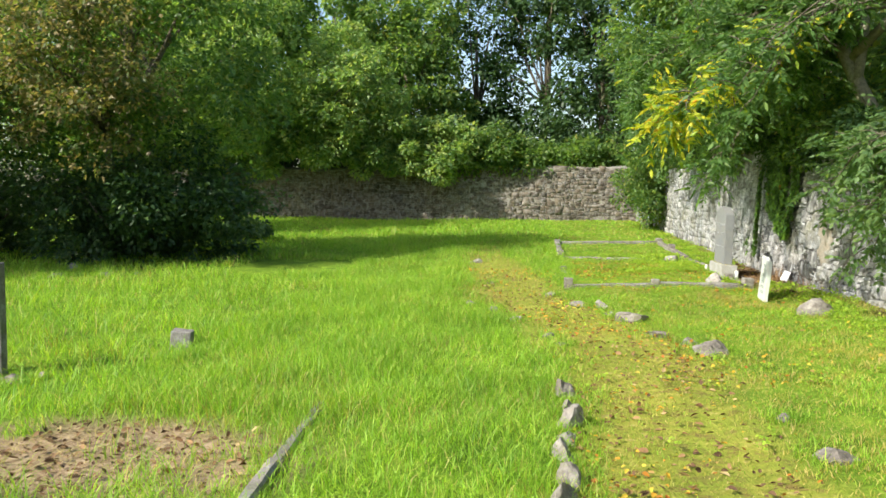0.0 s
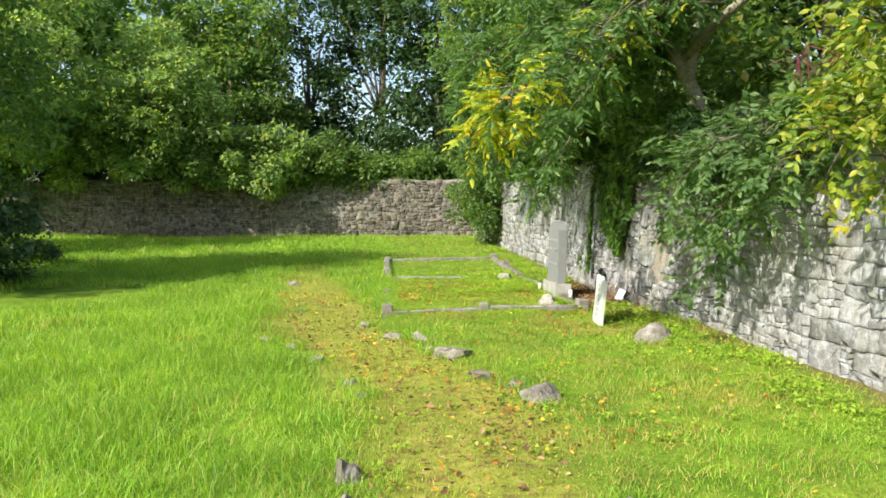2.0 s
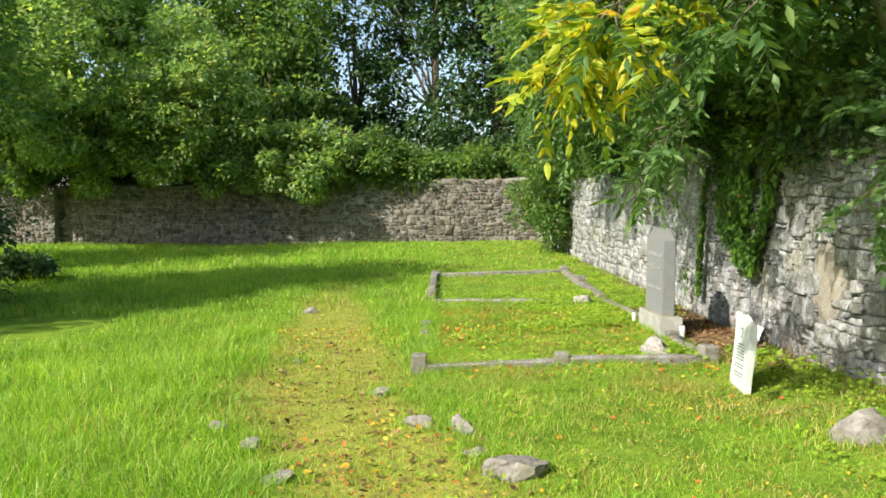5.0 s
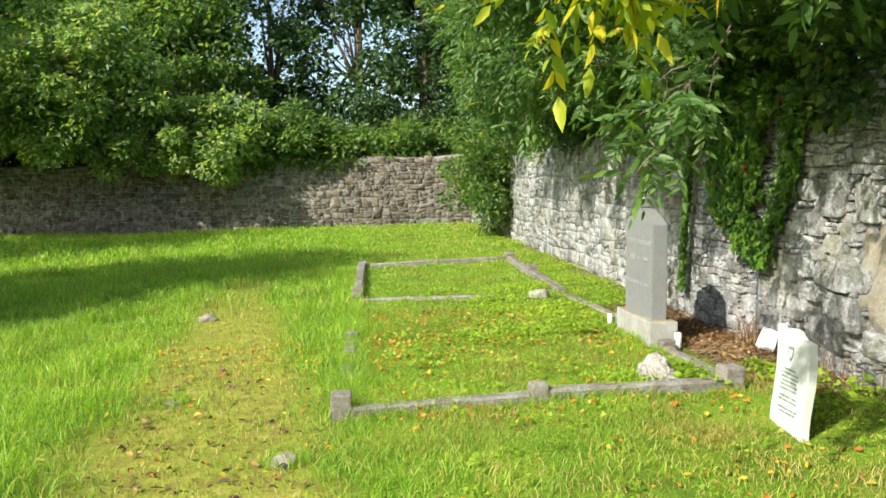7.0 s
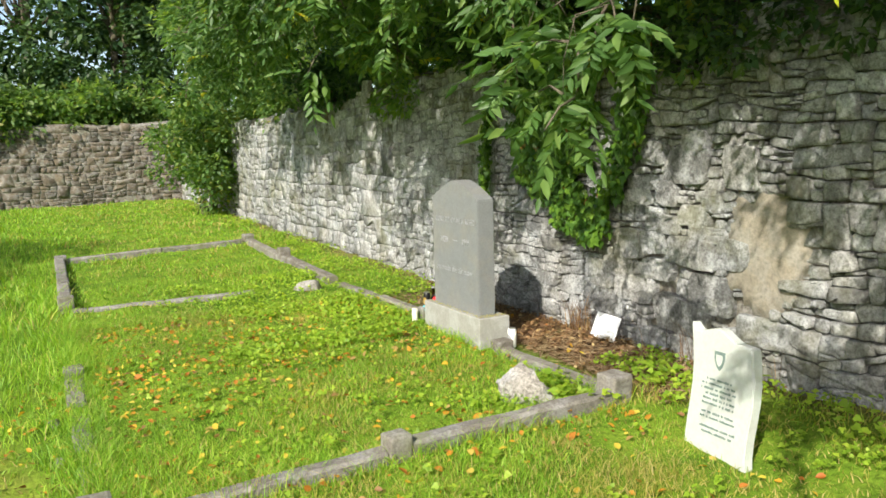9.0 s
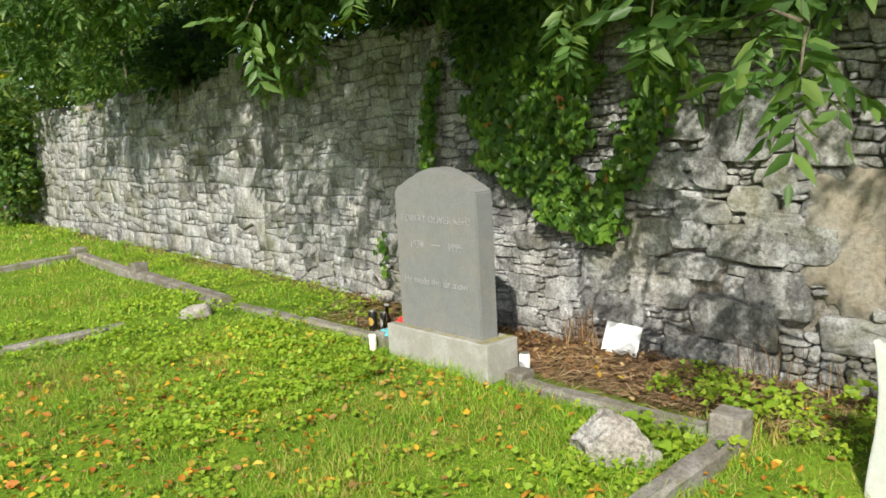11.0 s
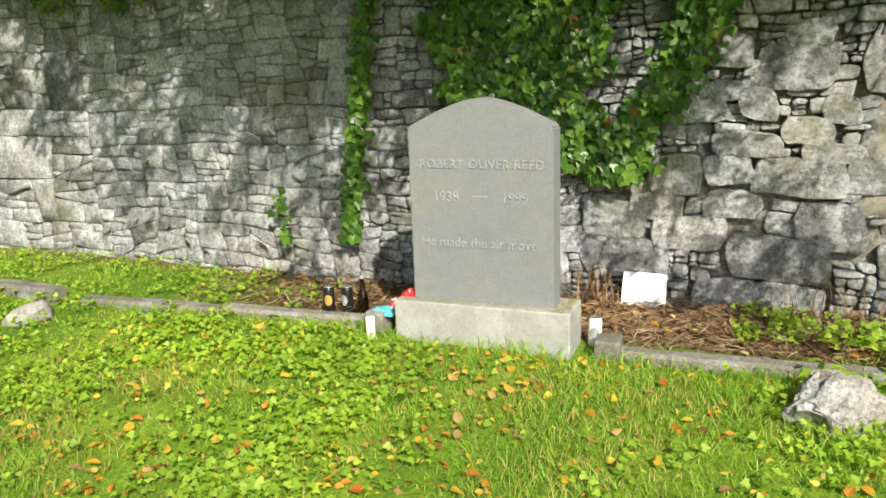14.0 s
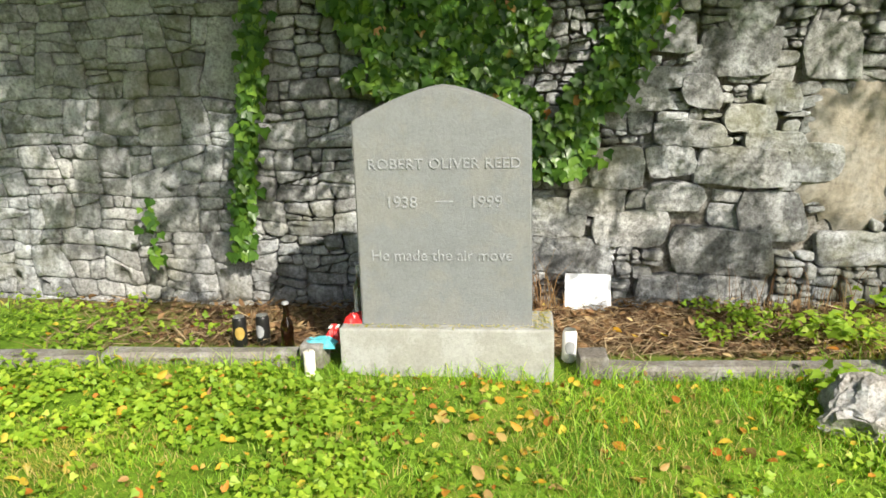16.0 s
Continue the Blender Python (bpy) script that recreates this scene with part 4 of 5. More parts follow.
# ---------------------------------------------------------------- the headstone
def extruded(outline, x0, x1, bevel=0.006):
    """A slab from an outline of (y, z), between two x."""
    bm = bmesh.new()
    a = [bm.verts.new((x0, y, z)) for y, z in outline]
    f = bm.faces.new(a)
    r = bmesh.ops.extrude_face_region(bm, geom=[f])
    for v in r["geom"]:
        if isinstance(v, bmesh.types.BMVert):
            v.co.x = x1
    bmesh.ops.recalc_face_normals(bm, faces=bm.faces)
    es = [e for e in bm.edges if e.is_manifold and e.calc_face_angle(0) > 0.6]
    bmesh.ops.bevel(bm, geom=es, offset=bevel, segments=2, affect="EDGES")
    return bm


def lettering(text, size, m, material, parent, space=1.0, raised=0.0035):
    """Words as real raised edges, each letter a mesh of its own."""
    cu = bpy.data.curves.new("letter", "FONT")
    cu.body, cu.size, cu.align_x, cu.align_y, cu.extrude, cu.space_character = text, size, "CENTER", "CENTER", raised, space
    tmp = bpy.data.objects.new("letter", cu)
    scene.collection.objects.link(tmp)
    bpy.context.view_layer.update()
    me = bpy.data.meshes.new_from_object(tmp)
    bpy.data.objects.remove(tmp)
    bm = bmesh.new()
    bm.from_mesh(me)
    bmesh.ops.remove_doubles(bm, verts=bm.verts, dist=1e-6)
    left, spans = set(bm.verts), []
    while left:
        todo, island = [left.pop()], []
        while todo:
            v = todo.pop()
            island.append(v)
            for e in v.link_edges:
                o = e.other_vert(v)
                if o in left:
                    left.remove(o)
                    todo.append(o)
        xs = [v.co.x for v in island]
        spans.append([min(xs), max(xs), island])
    spans.sort(key=lambda q: q[0])
    joined = []
    for q in spans:
        if joined and q[0] < joined[-1][1] - 0.3 * (q[1] - q[0]):
            joined[-1][1] = max(joined[-1][1], q[1])
            joined[-1][2] += q[2]
        else:
            joined.append(q)
    for _, _, island in joined:
        number = {v: i for i, v in enumerate(island)}
        faces = {f for v in island for f in v.link_faces}
        one = bpy.data.meshes.new("letter")
        one.from_pydata([tuple(m @ v.co) for v in island], [], [[number[v] for v in f.verts] for f in faces])
        one.materials.append(material)
        ob = new("letter", one)
        ob.parent = parent
    bm.free()


def headstone():
    t = thing("headstone", 3.42, 14.465, -0.02, "grey stone headstone with a curved top on a pale plinth", "headstone")
    hw = 0.368
    pts = [(-hw, 0.18)] + [(-hw, 1.10)]
    for i in range(15):
        k = i / 14
        y = -hw + 0.022 + (2 * hw - 0.044) * k
        pts.append((y, 1.118 + 0.125 * (0.45 * math.sin(math.pi * k) + 0.55 * (1 - abs(2 * k - 1) ** 1.25))))
    pts += [(hw, 1.10), (hw, 0.18)]
    bm = extruded(pts, -0.035, 0.105, 0.007)
    part("slab", bm, M_HEAD, t)
    bm = box(bmesh.new(), -0.09, -0.458, -0.1, 0.175, 0.458, 0.232, 0.009, 2, 0.003, 3)
    part("plinth", bm, M_BASE, t, "pale grey stone plinth")
    face = lambda y, z: Matrix.Translation((-0.0362, y, z)) @ Matrix(((0, 0, -1, 0), (-1, 0, 0, 0), (0, 1, 0, 0), (0, 0, 0, 1)))
    lettering("ROBERT OLIVER REED", 0.060, face(-0.008, 0.928), M_CARVE, t, 1.08)
    lettering("1938", 0.068, face(0.172, 0.768), M_CARVE, t)
    lettering("1999", 0.068, face(-0.18, 0.768), M_CARVE, t)
    bm = box(bmesh.new(), -0.038, -0.045, 0.770, -0.034, 0.03, 0.776)
    part("dash", bm, M_CARVE, t)
    lettering("He made the air move", 0.066, face(0.012, 0.54), M_CARVE, t, 1.0)
    return t


headstone()


# ---------------------------------------------------------------- grave kerbs
def rail(parent, x0, y0, x1, y1, w=0.10, h=0.07, seed=1, deep=0.12, zoff=0.0):
    """A worn kerb rail between two points; it follows the ground."""
    n = max(4, int(math.hypot(x1 - x0, y1 - y0) / 0.18))
    bm = bmesh.new()
    rnd = random.Random(seed)
    d = Vector((x1 - x0, y1 - y0, 0)).normalized()
    s = Vector((-d.y, d.x, 0))
    prev = None
    za, zb = gz(x0, y0), gz(x1, y1)
    sec = [(-w / 2, -deep), (-w / 2, h - 0.018), (-w / 2 + 0.016, h), (w / 2 - 0.016, h), (w / 2, h - 0.018), (w / 2, -deep)]
    for i in range(n + 1):
        k = i / n
        c = Vector((x0 + (x1 - x0) * k, y0 + (y1 - y0) * k, za + (zb - za) * k + zoff))
        cur = [bm.verts.new(c + s * (a + rnd.uniform(-.004, .004)) + Vector((0, 0, b + rnd.uniform(-.005, .005)))) for a, b in sec]
        if prev:
            for j in range(6):
                bm.faces.new((prev[j], prev[(j + 1) % 6], cur[(j + 1) % 6], cur[j]))
        else:
            bm.faces.new(cur)
        prev = cur
    bm.faces.new(prev[::-1])
    return part("kerb_rail", bm, M_KERB, parent)


def post(parent, x, y, w=0.13, h=0.15, rz=0.0, seed=0, tilt=0.0):
    bm = box(bmesh.new(), -w / 2, -w / 2, -0.12, w / 2, w / 2, h, 0.014, 2, 0.004, 1)
    ob = part("kerb_post", bm, M_KERB, parent)
    ob.matrix_basis = pose(x, y, gz(x, y), tilt, tilt * 0.5, rz)
    return ob


def grave_kerbs():
    t = thing("grave_kerb", 0, 0, 0, "weathered grey stone kerb framing the grassy grave plot", "kerb")
    rail(t, 0.69, 12.48, 1.90, 12.46, seed=2)
    rail(t, 2.03, 12.46, 3.31, 12.53, h=0.085, seed=3)
    rail(t, 3.42, 12.62, 3.41, 13.785, h=0.055, seed=4)
    rail(t, 3.42, 15.14, 3.41, 16.05, h=0.06, seed=5)
    rail(t, 3.40, 16.1, 3.38, 17.1, h=0.05, seed=15)
    for y0, y1, h in ((12.62, 13.3, 0.0), (13.5, 14.1, 0.025), (14.35, 15.0, 0.04)):
        rail(t, 0.63, y0, 0.64, y1, 0.12, h, seed=int(y0 * 7))
    post(t, 0.62, 12.50, 0.14, 0.17)
    post(t, 1.965, 12.46, 0.12, 0.13, 4)
    post(t, 3.385, 12.56, 0.15, 0.16, 8, tilt=2)
    post(t, 3.42, 13.84, 0.125, 0.10, 3)
    post(t, 3.41, 15.06, 0.11, 0.11, -4)
    post(t, 0.64, 15.1, 0.13, 0.10, 5)
    t = thing("grave_kerb", 0, 0, 0, "low mossy stone kerb round a second grassy plot", "kerb")
    rail(t, 0.72, 17.6, 2.5, 17.42, 0.10, 0.035, seed=6)
    for y0, y1 in ((17.75, 18.9), (18.95, 20.1), (20.15, 21.3)):
        rail(t, 0.68 + (y0 - 17.7) * 0.01, y0, 0.69 + (y0 - 17.7) * 0.01, y1, 0.13, 0.12, seed=int(y0 * 5))
    rail(t, 0.75, 21.42, 2.1, 21.5, 0.11, 0.08, seed=8)
    rail(t, 2.12, 21.5, 3.36, 21.6, 0.11, 0.07, seed=9)
    rail(t, 3.42, 19.55, 3.46, 21.5, 0.13, 0.08, seed=10)
    rail(t, 3.36, 17.3, 3.42, 19.4, 0.12, 0.09, seed=11)
    post(t, 0.68, 17.66, 0.15, 0.17)
    post(t, 0.73, 21.4, 0.15, 0.14, 3)
    post(t, 3.46, 21.65, 0.16, 0.14, 6, tilt=3)
    post(t, 3.42, 19.46, 0.15, 0.18, 4)
    # a broken post
    t = thing("broken_post", 3.02, 17.2, gz(3.02, 17.2), "broken stump of a kerb post in the weeds", "stone")
    bm = rock_bm(0.16, 0.13, 0.17, 71)
    part("stump", bm, M_KERB, t)
    t = thing("grave_kerb", 0, 0, 0, "single stone kerb sunk in the long grass", "kerb")
    rail(t, -1.42, 3.0, -1.50, 4.45, 0.085, 0.06, seed=12)
    rail(t, -1.51, 4.5, -1.6, 5.9, 0.085, 0.03, seed=13)


grave_kerbs()


# ---------------------------------------------------------------- field stones
ROCKS = []


def field_stone(x, y, sx, sy, sz, seed, rz=0.0, label="rough grey field stone sunk in the turf", material=None, sink=0.46):
    ROCKS.append((x, y, max(sx, sy)))
    bm = rock_bm(sx, sy, sz, seed, 3 if max(sx, sy) > 0.12 else 2, 0.5 if material else 0.32)
    ob = part("field_stone", bm, material or M_ROCK)
    ob.matrix_world = pose(x, y, gz(x, y) + sz * (0.32 - sink), 0, 0, rz)
    return tagged(ob, label, "stone", "stones along the track")


for i, (x, y, sx, sy, sz) in enumerate([(0.23, 4.12, 0.08, 0.19, 0.13), (0.24, 4.46, 0.085, 0.19, 0.14), (0.26, 4.82, 0.085, 0.2, 0.14), (0.29, 5.18, 0.08, 0.16, 0.12), (0.32, 5.52, 0.13, 0.19, 0.18), (0.33, 5.9, 0.11, 0.16, 0.14), (0.34, 6.32, 0.14, 0.21, 0.19),
                                       (0.36, 8.25, 0.09, 0.11, 0.07), (0.26, 8.78, 0.10, 0.10, 0.06), (-0.17, 9.82, 0.13, 0.16, 0.09), (-0.46, 10.4, 0.11, 0.14, 0.07), (-0.78, 10.8, 0.12, 0.11, 0.06),
                                       (0.68, 10.78, 0.16, 0.11, 0.08), (0.98, 10.62, 0.14, 0.12, 0.14), (1.27, 9.75, 0.25, 0.19, 0.16), (1.47, 8.98, 0.15, 0.25, 0.08), (1.87, 8.1, 0.25, 0.2, 0.22), (1.74, 8.52, 0.14, 0.10, 0.08), (1.05, 10.12, 0.14, 0.09, 0.05),
                                       (1.92, 4.95, 0.16, 0.19, 0.10), (1.84, 5.72, 0.10, 0.10, 0.07), (0.33, 11.7, 0.10, 0.10, 0.07), (-1.14, 16.9, 0.17, 0.14, 0.11), (-0.65, 13.05, 0.10, 0.06, 0.04),
                                       (0.52, 13.4, 0.06, 0.09, 0.06), (0.50, 14.0, 0.06, 0.09, 0.06)]):
    field_stone(x, y, sx, sy, sz, 300 + i, (i * 37) % 40 - 20)
field_stone(3.62, 10.22, 0.31, 0.22, 0.27, 341, 15, "broad pale field stone lying near the wall")
field_stone(3.0, 12.93, 0.16, 0.27, 0.21, 345, 24, "large pale rough boulder inside the grave kerb", M_BOULDER, sink=0.05)
for i, (x, y, s) in enumerate([(-8.4, 12.95, 0.2), (-8.7, 14.0, 0.22), (-7.6, 13.2, 0.16), (-7.2, 13.6, 0.12), (-4.55, 6.35, 0.14), (-4.75, 6.2, 0.12), (-4.4, 6.55, 0.09)]):
    field_stone(x, y, s, s * 0.8, s * 0.7, 360 + i, i * 50, "weathered loose stone at the edge of the grass")

# a squared block in the grass
t = thing("stone_block", -3.72, 7.95, gz(-3.72, 7.95), "squared grey stone block standing in the grass", "stone", rz=14, ry=6)
part("block", box(bmesh.new(), -0.105, -0.10, -0.1, 0.105, 0.10, 0.20, 0.015, 2, 0.008, 2), M_KERB, t)
# an old slab at the edge of the grass
t = thing("old_headstone", -5.03, 6.5, gz(-5, 6.5), "dark weathered upright grave slab in long grass", "headstone", rz=8)
part("slab", box(bmesh.new(), -0.28, -0.05, -0.2, 0.28, 0.05, 1.05, 0.012, 2, 0.006, 2), M_KERB, t)


# ---------------------------------------------------------------- white marker
M_INK = plain("grey_green_lettering", (0.15, 0.21, 0.195), 0.7)


def marker():
    t = thing("marble_marker", 3.40, 11.78, gz(3.4, 11.78) - 0.01, "leaning white marble grave marker with wavy edges and grey lettering", "headstone", rz=-4, ry=4, rx=-1.5)
    pts = []
    for i in range(9):
        k = i / 8
        pts.append((-0.205 + 0.018 * math.sin(k * 6.5), -0.12 + 0.70 * k))
    for i in range(1, 9):
        k = i / 9
        pts.append((-0.19 + 0.40 * k, 0.60 + 0.035 * k - 0.022 * math.sin(k * 9.0)))
    for i in range(9):
        k = 1 - i / 8
        pts.append((0.205 + 0.02 * math.sin(k * 6.0 + 0.6), -0.12 + 0.77 * k))
    slab = part("slab", extruded(pts, -0.03, 0.03, 0.006), M_MARBLE, t)
    # lines of worn lettering that cannot be read
    rnd = random.Random(4)
    for i, (z, w) in enumerate([(0.385, 0.17), (0.36, 0.22), (0.335, 0.23), (0.31, 0.18), (0.285, 0.22), (0.26, 0.21), (0.215, 0.21), (0.19, 0.23), (0.14, 0.24), (0.115, 0.20)]):
        bm = bmesh.new()
        y = -w / 2
        while y < w / 2:
            d = rnd.uniform(0.004, 0.009)
            h = rnd.choice((0.004, 0.004, 0.006, 0.007))
            box(bm, -0.0325, y, z - 0.005, -0.0295, min(y + d, w / 2), z + h)
            y += d + rnd.choice((0.003, 0.003, 0.004, 0.014))
        part("text_line", bm, M_INK, slab)
    sh = [(-0.035, 0.53), (0.035, 0.53), (0.035, 0.49), (0.02, 0.455), (0.0, 0.435), (-0.02, 0.455), (-0.035, 0.49)]
    shield = part("shield", extruded(sh, -0.0335, -0.029, 0.001), M_INK, t, "grey-green shield emblem")
    sh2 = [(y * 0.62, 0.487 + (z - 0.487) * 0.62) for y, z in sh]
    part("shield_field", extruded(sh2, -0.0350, -0.0338, 0.0005), M_MARBLE, t)


marker()


# ---------------------------------------------------------------- offerings by the headstone
M_BLACK = plain("black_can_paint", (0.02, 0.02, 0.02), 0.3, 0.3)
M_ALU = plain("brushed_aluminium", (0.75, 0.75, 0.74), 0.32, 0.9)
M_GOLD = plain("gold_print", (0.55, 0.38, 0.10), 0.4, 0.4)
M_WHITE = plain("white_print", (0.80, 0.80, 0.78), 0.4)
M_GREY = plain("grey_print", (0.30, 0.31, 0.32), 0.5)
M_CARD = plain("white_card", (0.80, 0.84, 0.87), 0.5, speck=0.04)
M_RED = plain("red_plastic", (0.62, 0.03, 0.03), 0.35)
M_BLUE = plain("turquoise_plastic", (0.10, 0.45, 0.52), 0.35)
M_WAX = plain("candle_wax", (0.78, 0.74, 0.62), 0.5)


def glass(name, col, rough=0.05):
    m, nt, b = mat(name, rough)
    b.inputs["Base Color"].default_value = (*col, 1)
    b.inputs["Transmission Weight"].default_value = 0.9
    b.inputs["IOR"].default_value = 1.5
    return m


M_BOTTLE = glass("dark_brown_glass", (0.05, 0.025, 0.012))
M_CLEAR = glass("grey_glass", (0.42, 0.47, 0.47))


def can(x, y, body, emblem, label, rz=0.0, tilt=0.0):
    t = thing("drinks_can", x, y, gz(x, y), label, "can", "offerings beside the headstone", rz, tilt)
    body_part = part("body", lathe(bmesh.new(), [(0.024, 0.0), (0.027, 0.003), (0.033, 0.012), (0.033, 0.132), (0.030, 0.142), (0.0265, 0.148)], 24), body, t, "", True)
    part("rim", lathe(bmesh.new(), [(0.0265, 0.148), (0.0275, 0.151), (0.0265, 0.153), (0.024, 0.149)], 24), M_ALU, body_part, "bare metal rim", True)
    bm = bmesh.new()
    n = 12
    for z0, z1, a0 in ((0.045, 0.105, 0.75),):
        lo = [bm.verts.new((0.0335 * math.cos(math.pi + a), 0.0335 * math.sin(math.pi + a), 0.075 - 0.032 * math.sqrt(max(0.02, 1 - (a / a0) ** 2)))) for a in np.linspace(-a0, a0, n)]
        hi = [bm.verts.new((0.0335 * math.cos(math.pi + a), 0.0335 * math.sin(math.pi + a), 0.075 + 0.032 * math.sqrt(max(0.02, 1 - (a / a0) ** 2)))) for a in np.linspace(-a0, a0, n)]
        for i in range(n - 1):
            bm.faces.new((lo[i], lo[i + 1], hi[i + 1], hi[i]))
    part("emblem", bm, emblem, body_part, "printed oval emblem")
    return t


can(3.63, 15.49, M_BLACK, M_GOLD, "black drinks can with a gold printed emblem", 20)
can(3.66, 15.385, M_BLACK, M_GREY, "black drinks can with a pale printed emblem", -15)
can(3.565, 13.935, M_WHITE, M_GREY, "white drinks can with a grey emblem beside the plinth", 5, 2)


def bottle(x, y, z, material, label, s=1.0):
    t = thing("glass_bottle", x, y, z, label, "bottle", "offerings beside the headstone")
    body_part = part("body", lathe(bmesh.new(), [(0.026 * s, 0), (0.030 * s, 0.004), (0.0305 * s, 0.115 * s), (0.027 * s, 0.135 * s), (0.015 * s, 0.165 * s), (0.0125 * s, 0.215 * s), (0.0145 * s, 0.217 * s), (0.0145 * s, 0.228 * s)], 22), material, t, "", True)
    part("cap", lathe(bmesh.new(), [(0.0165 * s, 0.2285 * s), (0.0165 * s, 0.236 * s), (0.013 * s, 0.240 * s)], 18), M_GREY, body_part)
    return t


bottle(3.57, 15.235, gz(3.57, 15.2), M_BOTTLE, "dark brown glass beer bottle")
bottle(3.555, 14.875, 0.215, M_CLEAR, "clear glass bottle on the plinth behind the slab", 0.95)
t = thing("candle", 3.30, 15.055, gz(3.3, 15.05), "short white pillar candle beside the kerb post", "candle", "offerings beside the headstone")
wax = part("wax", lathe(bmesh.new(), [(0.024, 0), (0.025, 0.003), (0.025, 0.105), (0.022, 0.112), (0.008, 0.108)], 20), M_WAX, t, "", True)
part("wick", lathe(bmesh.new(), [(0.0015, 0.105), (0.0012, 0.12)], 6), M_BLACK, wax)


def packet(x, y, z, sx, sy, sz, material, label, seed, stripe=None):
    """A crumpled plastic packet."""
    t = thing("plastic_packet", x, y, z, label, "packet", "offerings beside the headstone")
    bm = bmesh.new()
    bmesh.ops.create_grid(bm, x_segments=12, y_segments=12, size=1.0)
    top = []
    for v in bm.verts:
        edge = max(abs(v.co.x), abs(v.co.y))
        h = (1 - edge ** 3) * (0.6 + 0.5 * noise.noise(v.co * 1.7 + Vector((seed, 0, 0)))) + 0.18 * noise.noise(v.co * 5 + Vector((seed, 1, 0)))
        v.co = Vector((v.co.x * sx + 0.012 * noise.noise(v.co * 3), v.co.y * sy + 0.012 * noise.noise(v.co * 3 + Vector((5, 0, 0))), max(0.002, h * sz)))
    r = bmesh.ops.extrude_face_region(bm, geom=bm.faces[:])
    for v in r["geom"]:
        if isinstance(v, bmesh.types.BMVert):
            v.co.z = v.co.z * 0.3 - 0.002
    part("wrapper", bm, material, t)
    if stripe:
        bm = bmesh.new()
        for k in (-0.4, 0.25):
            box(bm, -sx * 0.5, sy * k, sz * 0.72, sx * 0.5, sy * (k + 0.3), sz * 0.78, 0.002)
        part("stripe", bm, stripe, t)


packet(3.42, 15.04, 0.105, 0.055, 0.075, 0.04, M_BLUE, "crumpled turquoise packet on the kerb post", 3)
packet(3.45, 14.86, 0.212, 0.05, 0.06, 0.05, M_RED, "crumpled red packet on the plinth", 8)
packet(3.50, 14.985, 0.10, 0.05, 0.05, 0.08, M_RED, "red and white packet beside the plinth", 11, M_WHITE)

# a blank white card against the wall
t = thing("white_card", 4.30, 13.80, gz(4.3, 13.8) - 0.005, "blank white card leaning on the wall foot", "card", rz=8, ry=22, rx=4)
part("sheet", box(bmesh.new(), -0.003, -0.125, 0.0, 0.003, 0.125, 0.195, 0.0015), M_CARD, t)


# ---------------------------------------------------------------- patch of render on the wall
def render_patch():
    bm = bmesh.new()
    c = bm.verts.new((WALL_X - 0.006, PATCH[0], PATCH[1]))
    rings = []
    n = 72
    for r, x in ((0.25, WALL_X - 0.008), (0.5, WALL_X - 0.006), (0.72, WALL_X + 0.002), (0.9, WALL_X + 0.010), (1.0, WALL_X + 0.03), (1.1, WALL_X + 0.05)):
        rr = []
        for i in range(n):
            a = 2 * math.pi * i / n
            q = 1 + 0.20 * noise.noise(Vector((math.cos(a) * 1.6, math.sin(a) * 1.6, 7.0))) + 0.14 * noise.noise(Vector((math.cos(a) * 4, math.sin(a) * 4, 5.0))) + 0.12 * noise.noise(Vector((math.cos(a) * 11, math.sin(a) * 11, 3.0)))
            p = Vector((x, PATCH[0] + 0.31 * r * q * math.cos(a), PATCH[1] + 0.38 * r * q * math.sin(a)))
            p.x += 0.012 * noise.noise(p * 6.0) + 0.006 * noise.noise(p * 17.0)
            rr.append(bm.verts.new(p))
        rings.append(rr)
    for i in range(n):
        bm.faces.new((c, rings[0][i], rings[0][(i + 1) % n]))
        for a, b in zip(rings, rings[1:]):
            bm.faces.new((a[i], a[(i + 1) % n], b[(i + 1) % n], b[i]))
    ob = part("render_patch", bm, M_PLASTER, wall_east, "tan patch of old lime render", True)


render_patch()


# ---------------------------------------------------------------- berry stalks on the elder
def berry_stalks():
    rng = np.random.default_rng(17)
    t = thing("elder_stalks", 4.0, 8.0, 2.55, "drooping purple elder stalks among the leaves", "plant")
    bm = bmesh.new()
    tube(bm, [(0.75, 0.3, -0.1), (0.3, 0.15, 0.35), (0.0, 0.0, 0.3)], [0.012, 0.009, 0.005], 5)
    for c in ((0, 0.1, 0.2), (0.05, 0.0, -0.1), (0.1, -0.35, 0.15)):
        for _ in range(16):
            d = Vector(rng.normal(size=3)) * 0.09
            tube(bm, [c, Vector(c) + d * 0.6 + Vector((0, 0, -0.02)), Vector(c) + d + Vector((0, 0, -0.08))], [0.004, 0.003, 0.004], 4)
        tube(bm, [(0.0, 0.0, 0.3), c], [0.005, 0.004], 4)
    part("stalk", bm, M_PURPLE, t)


berry_stalks()


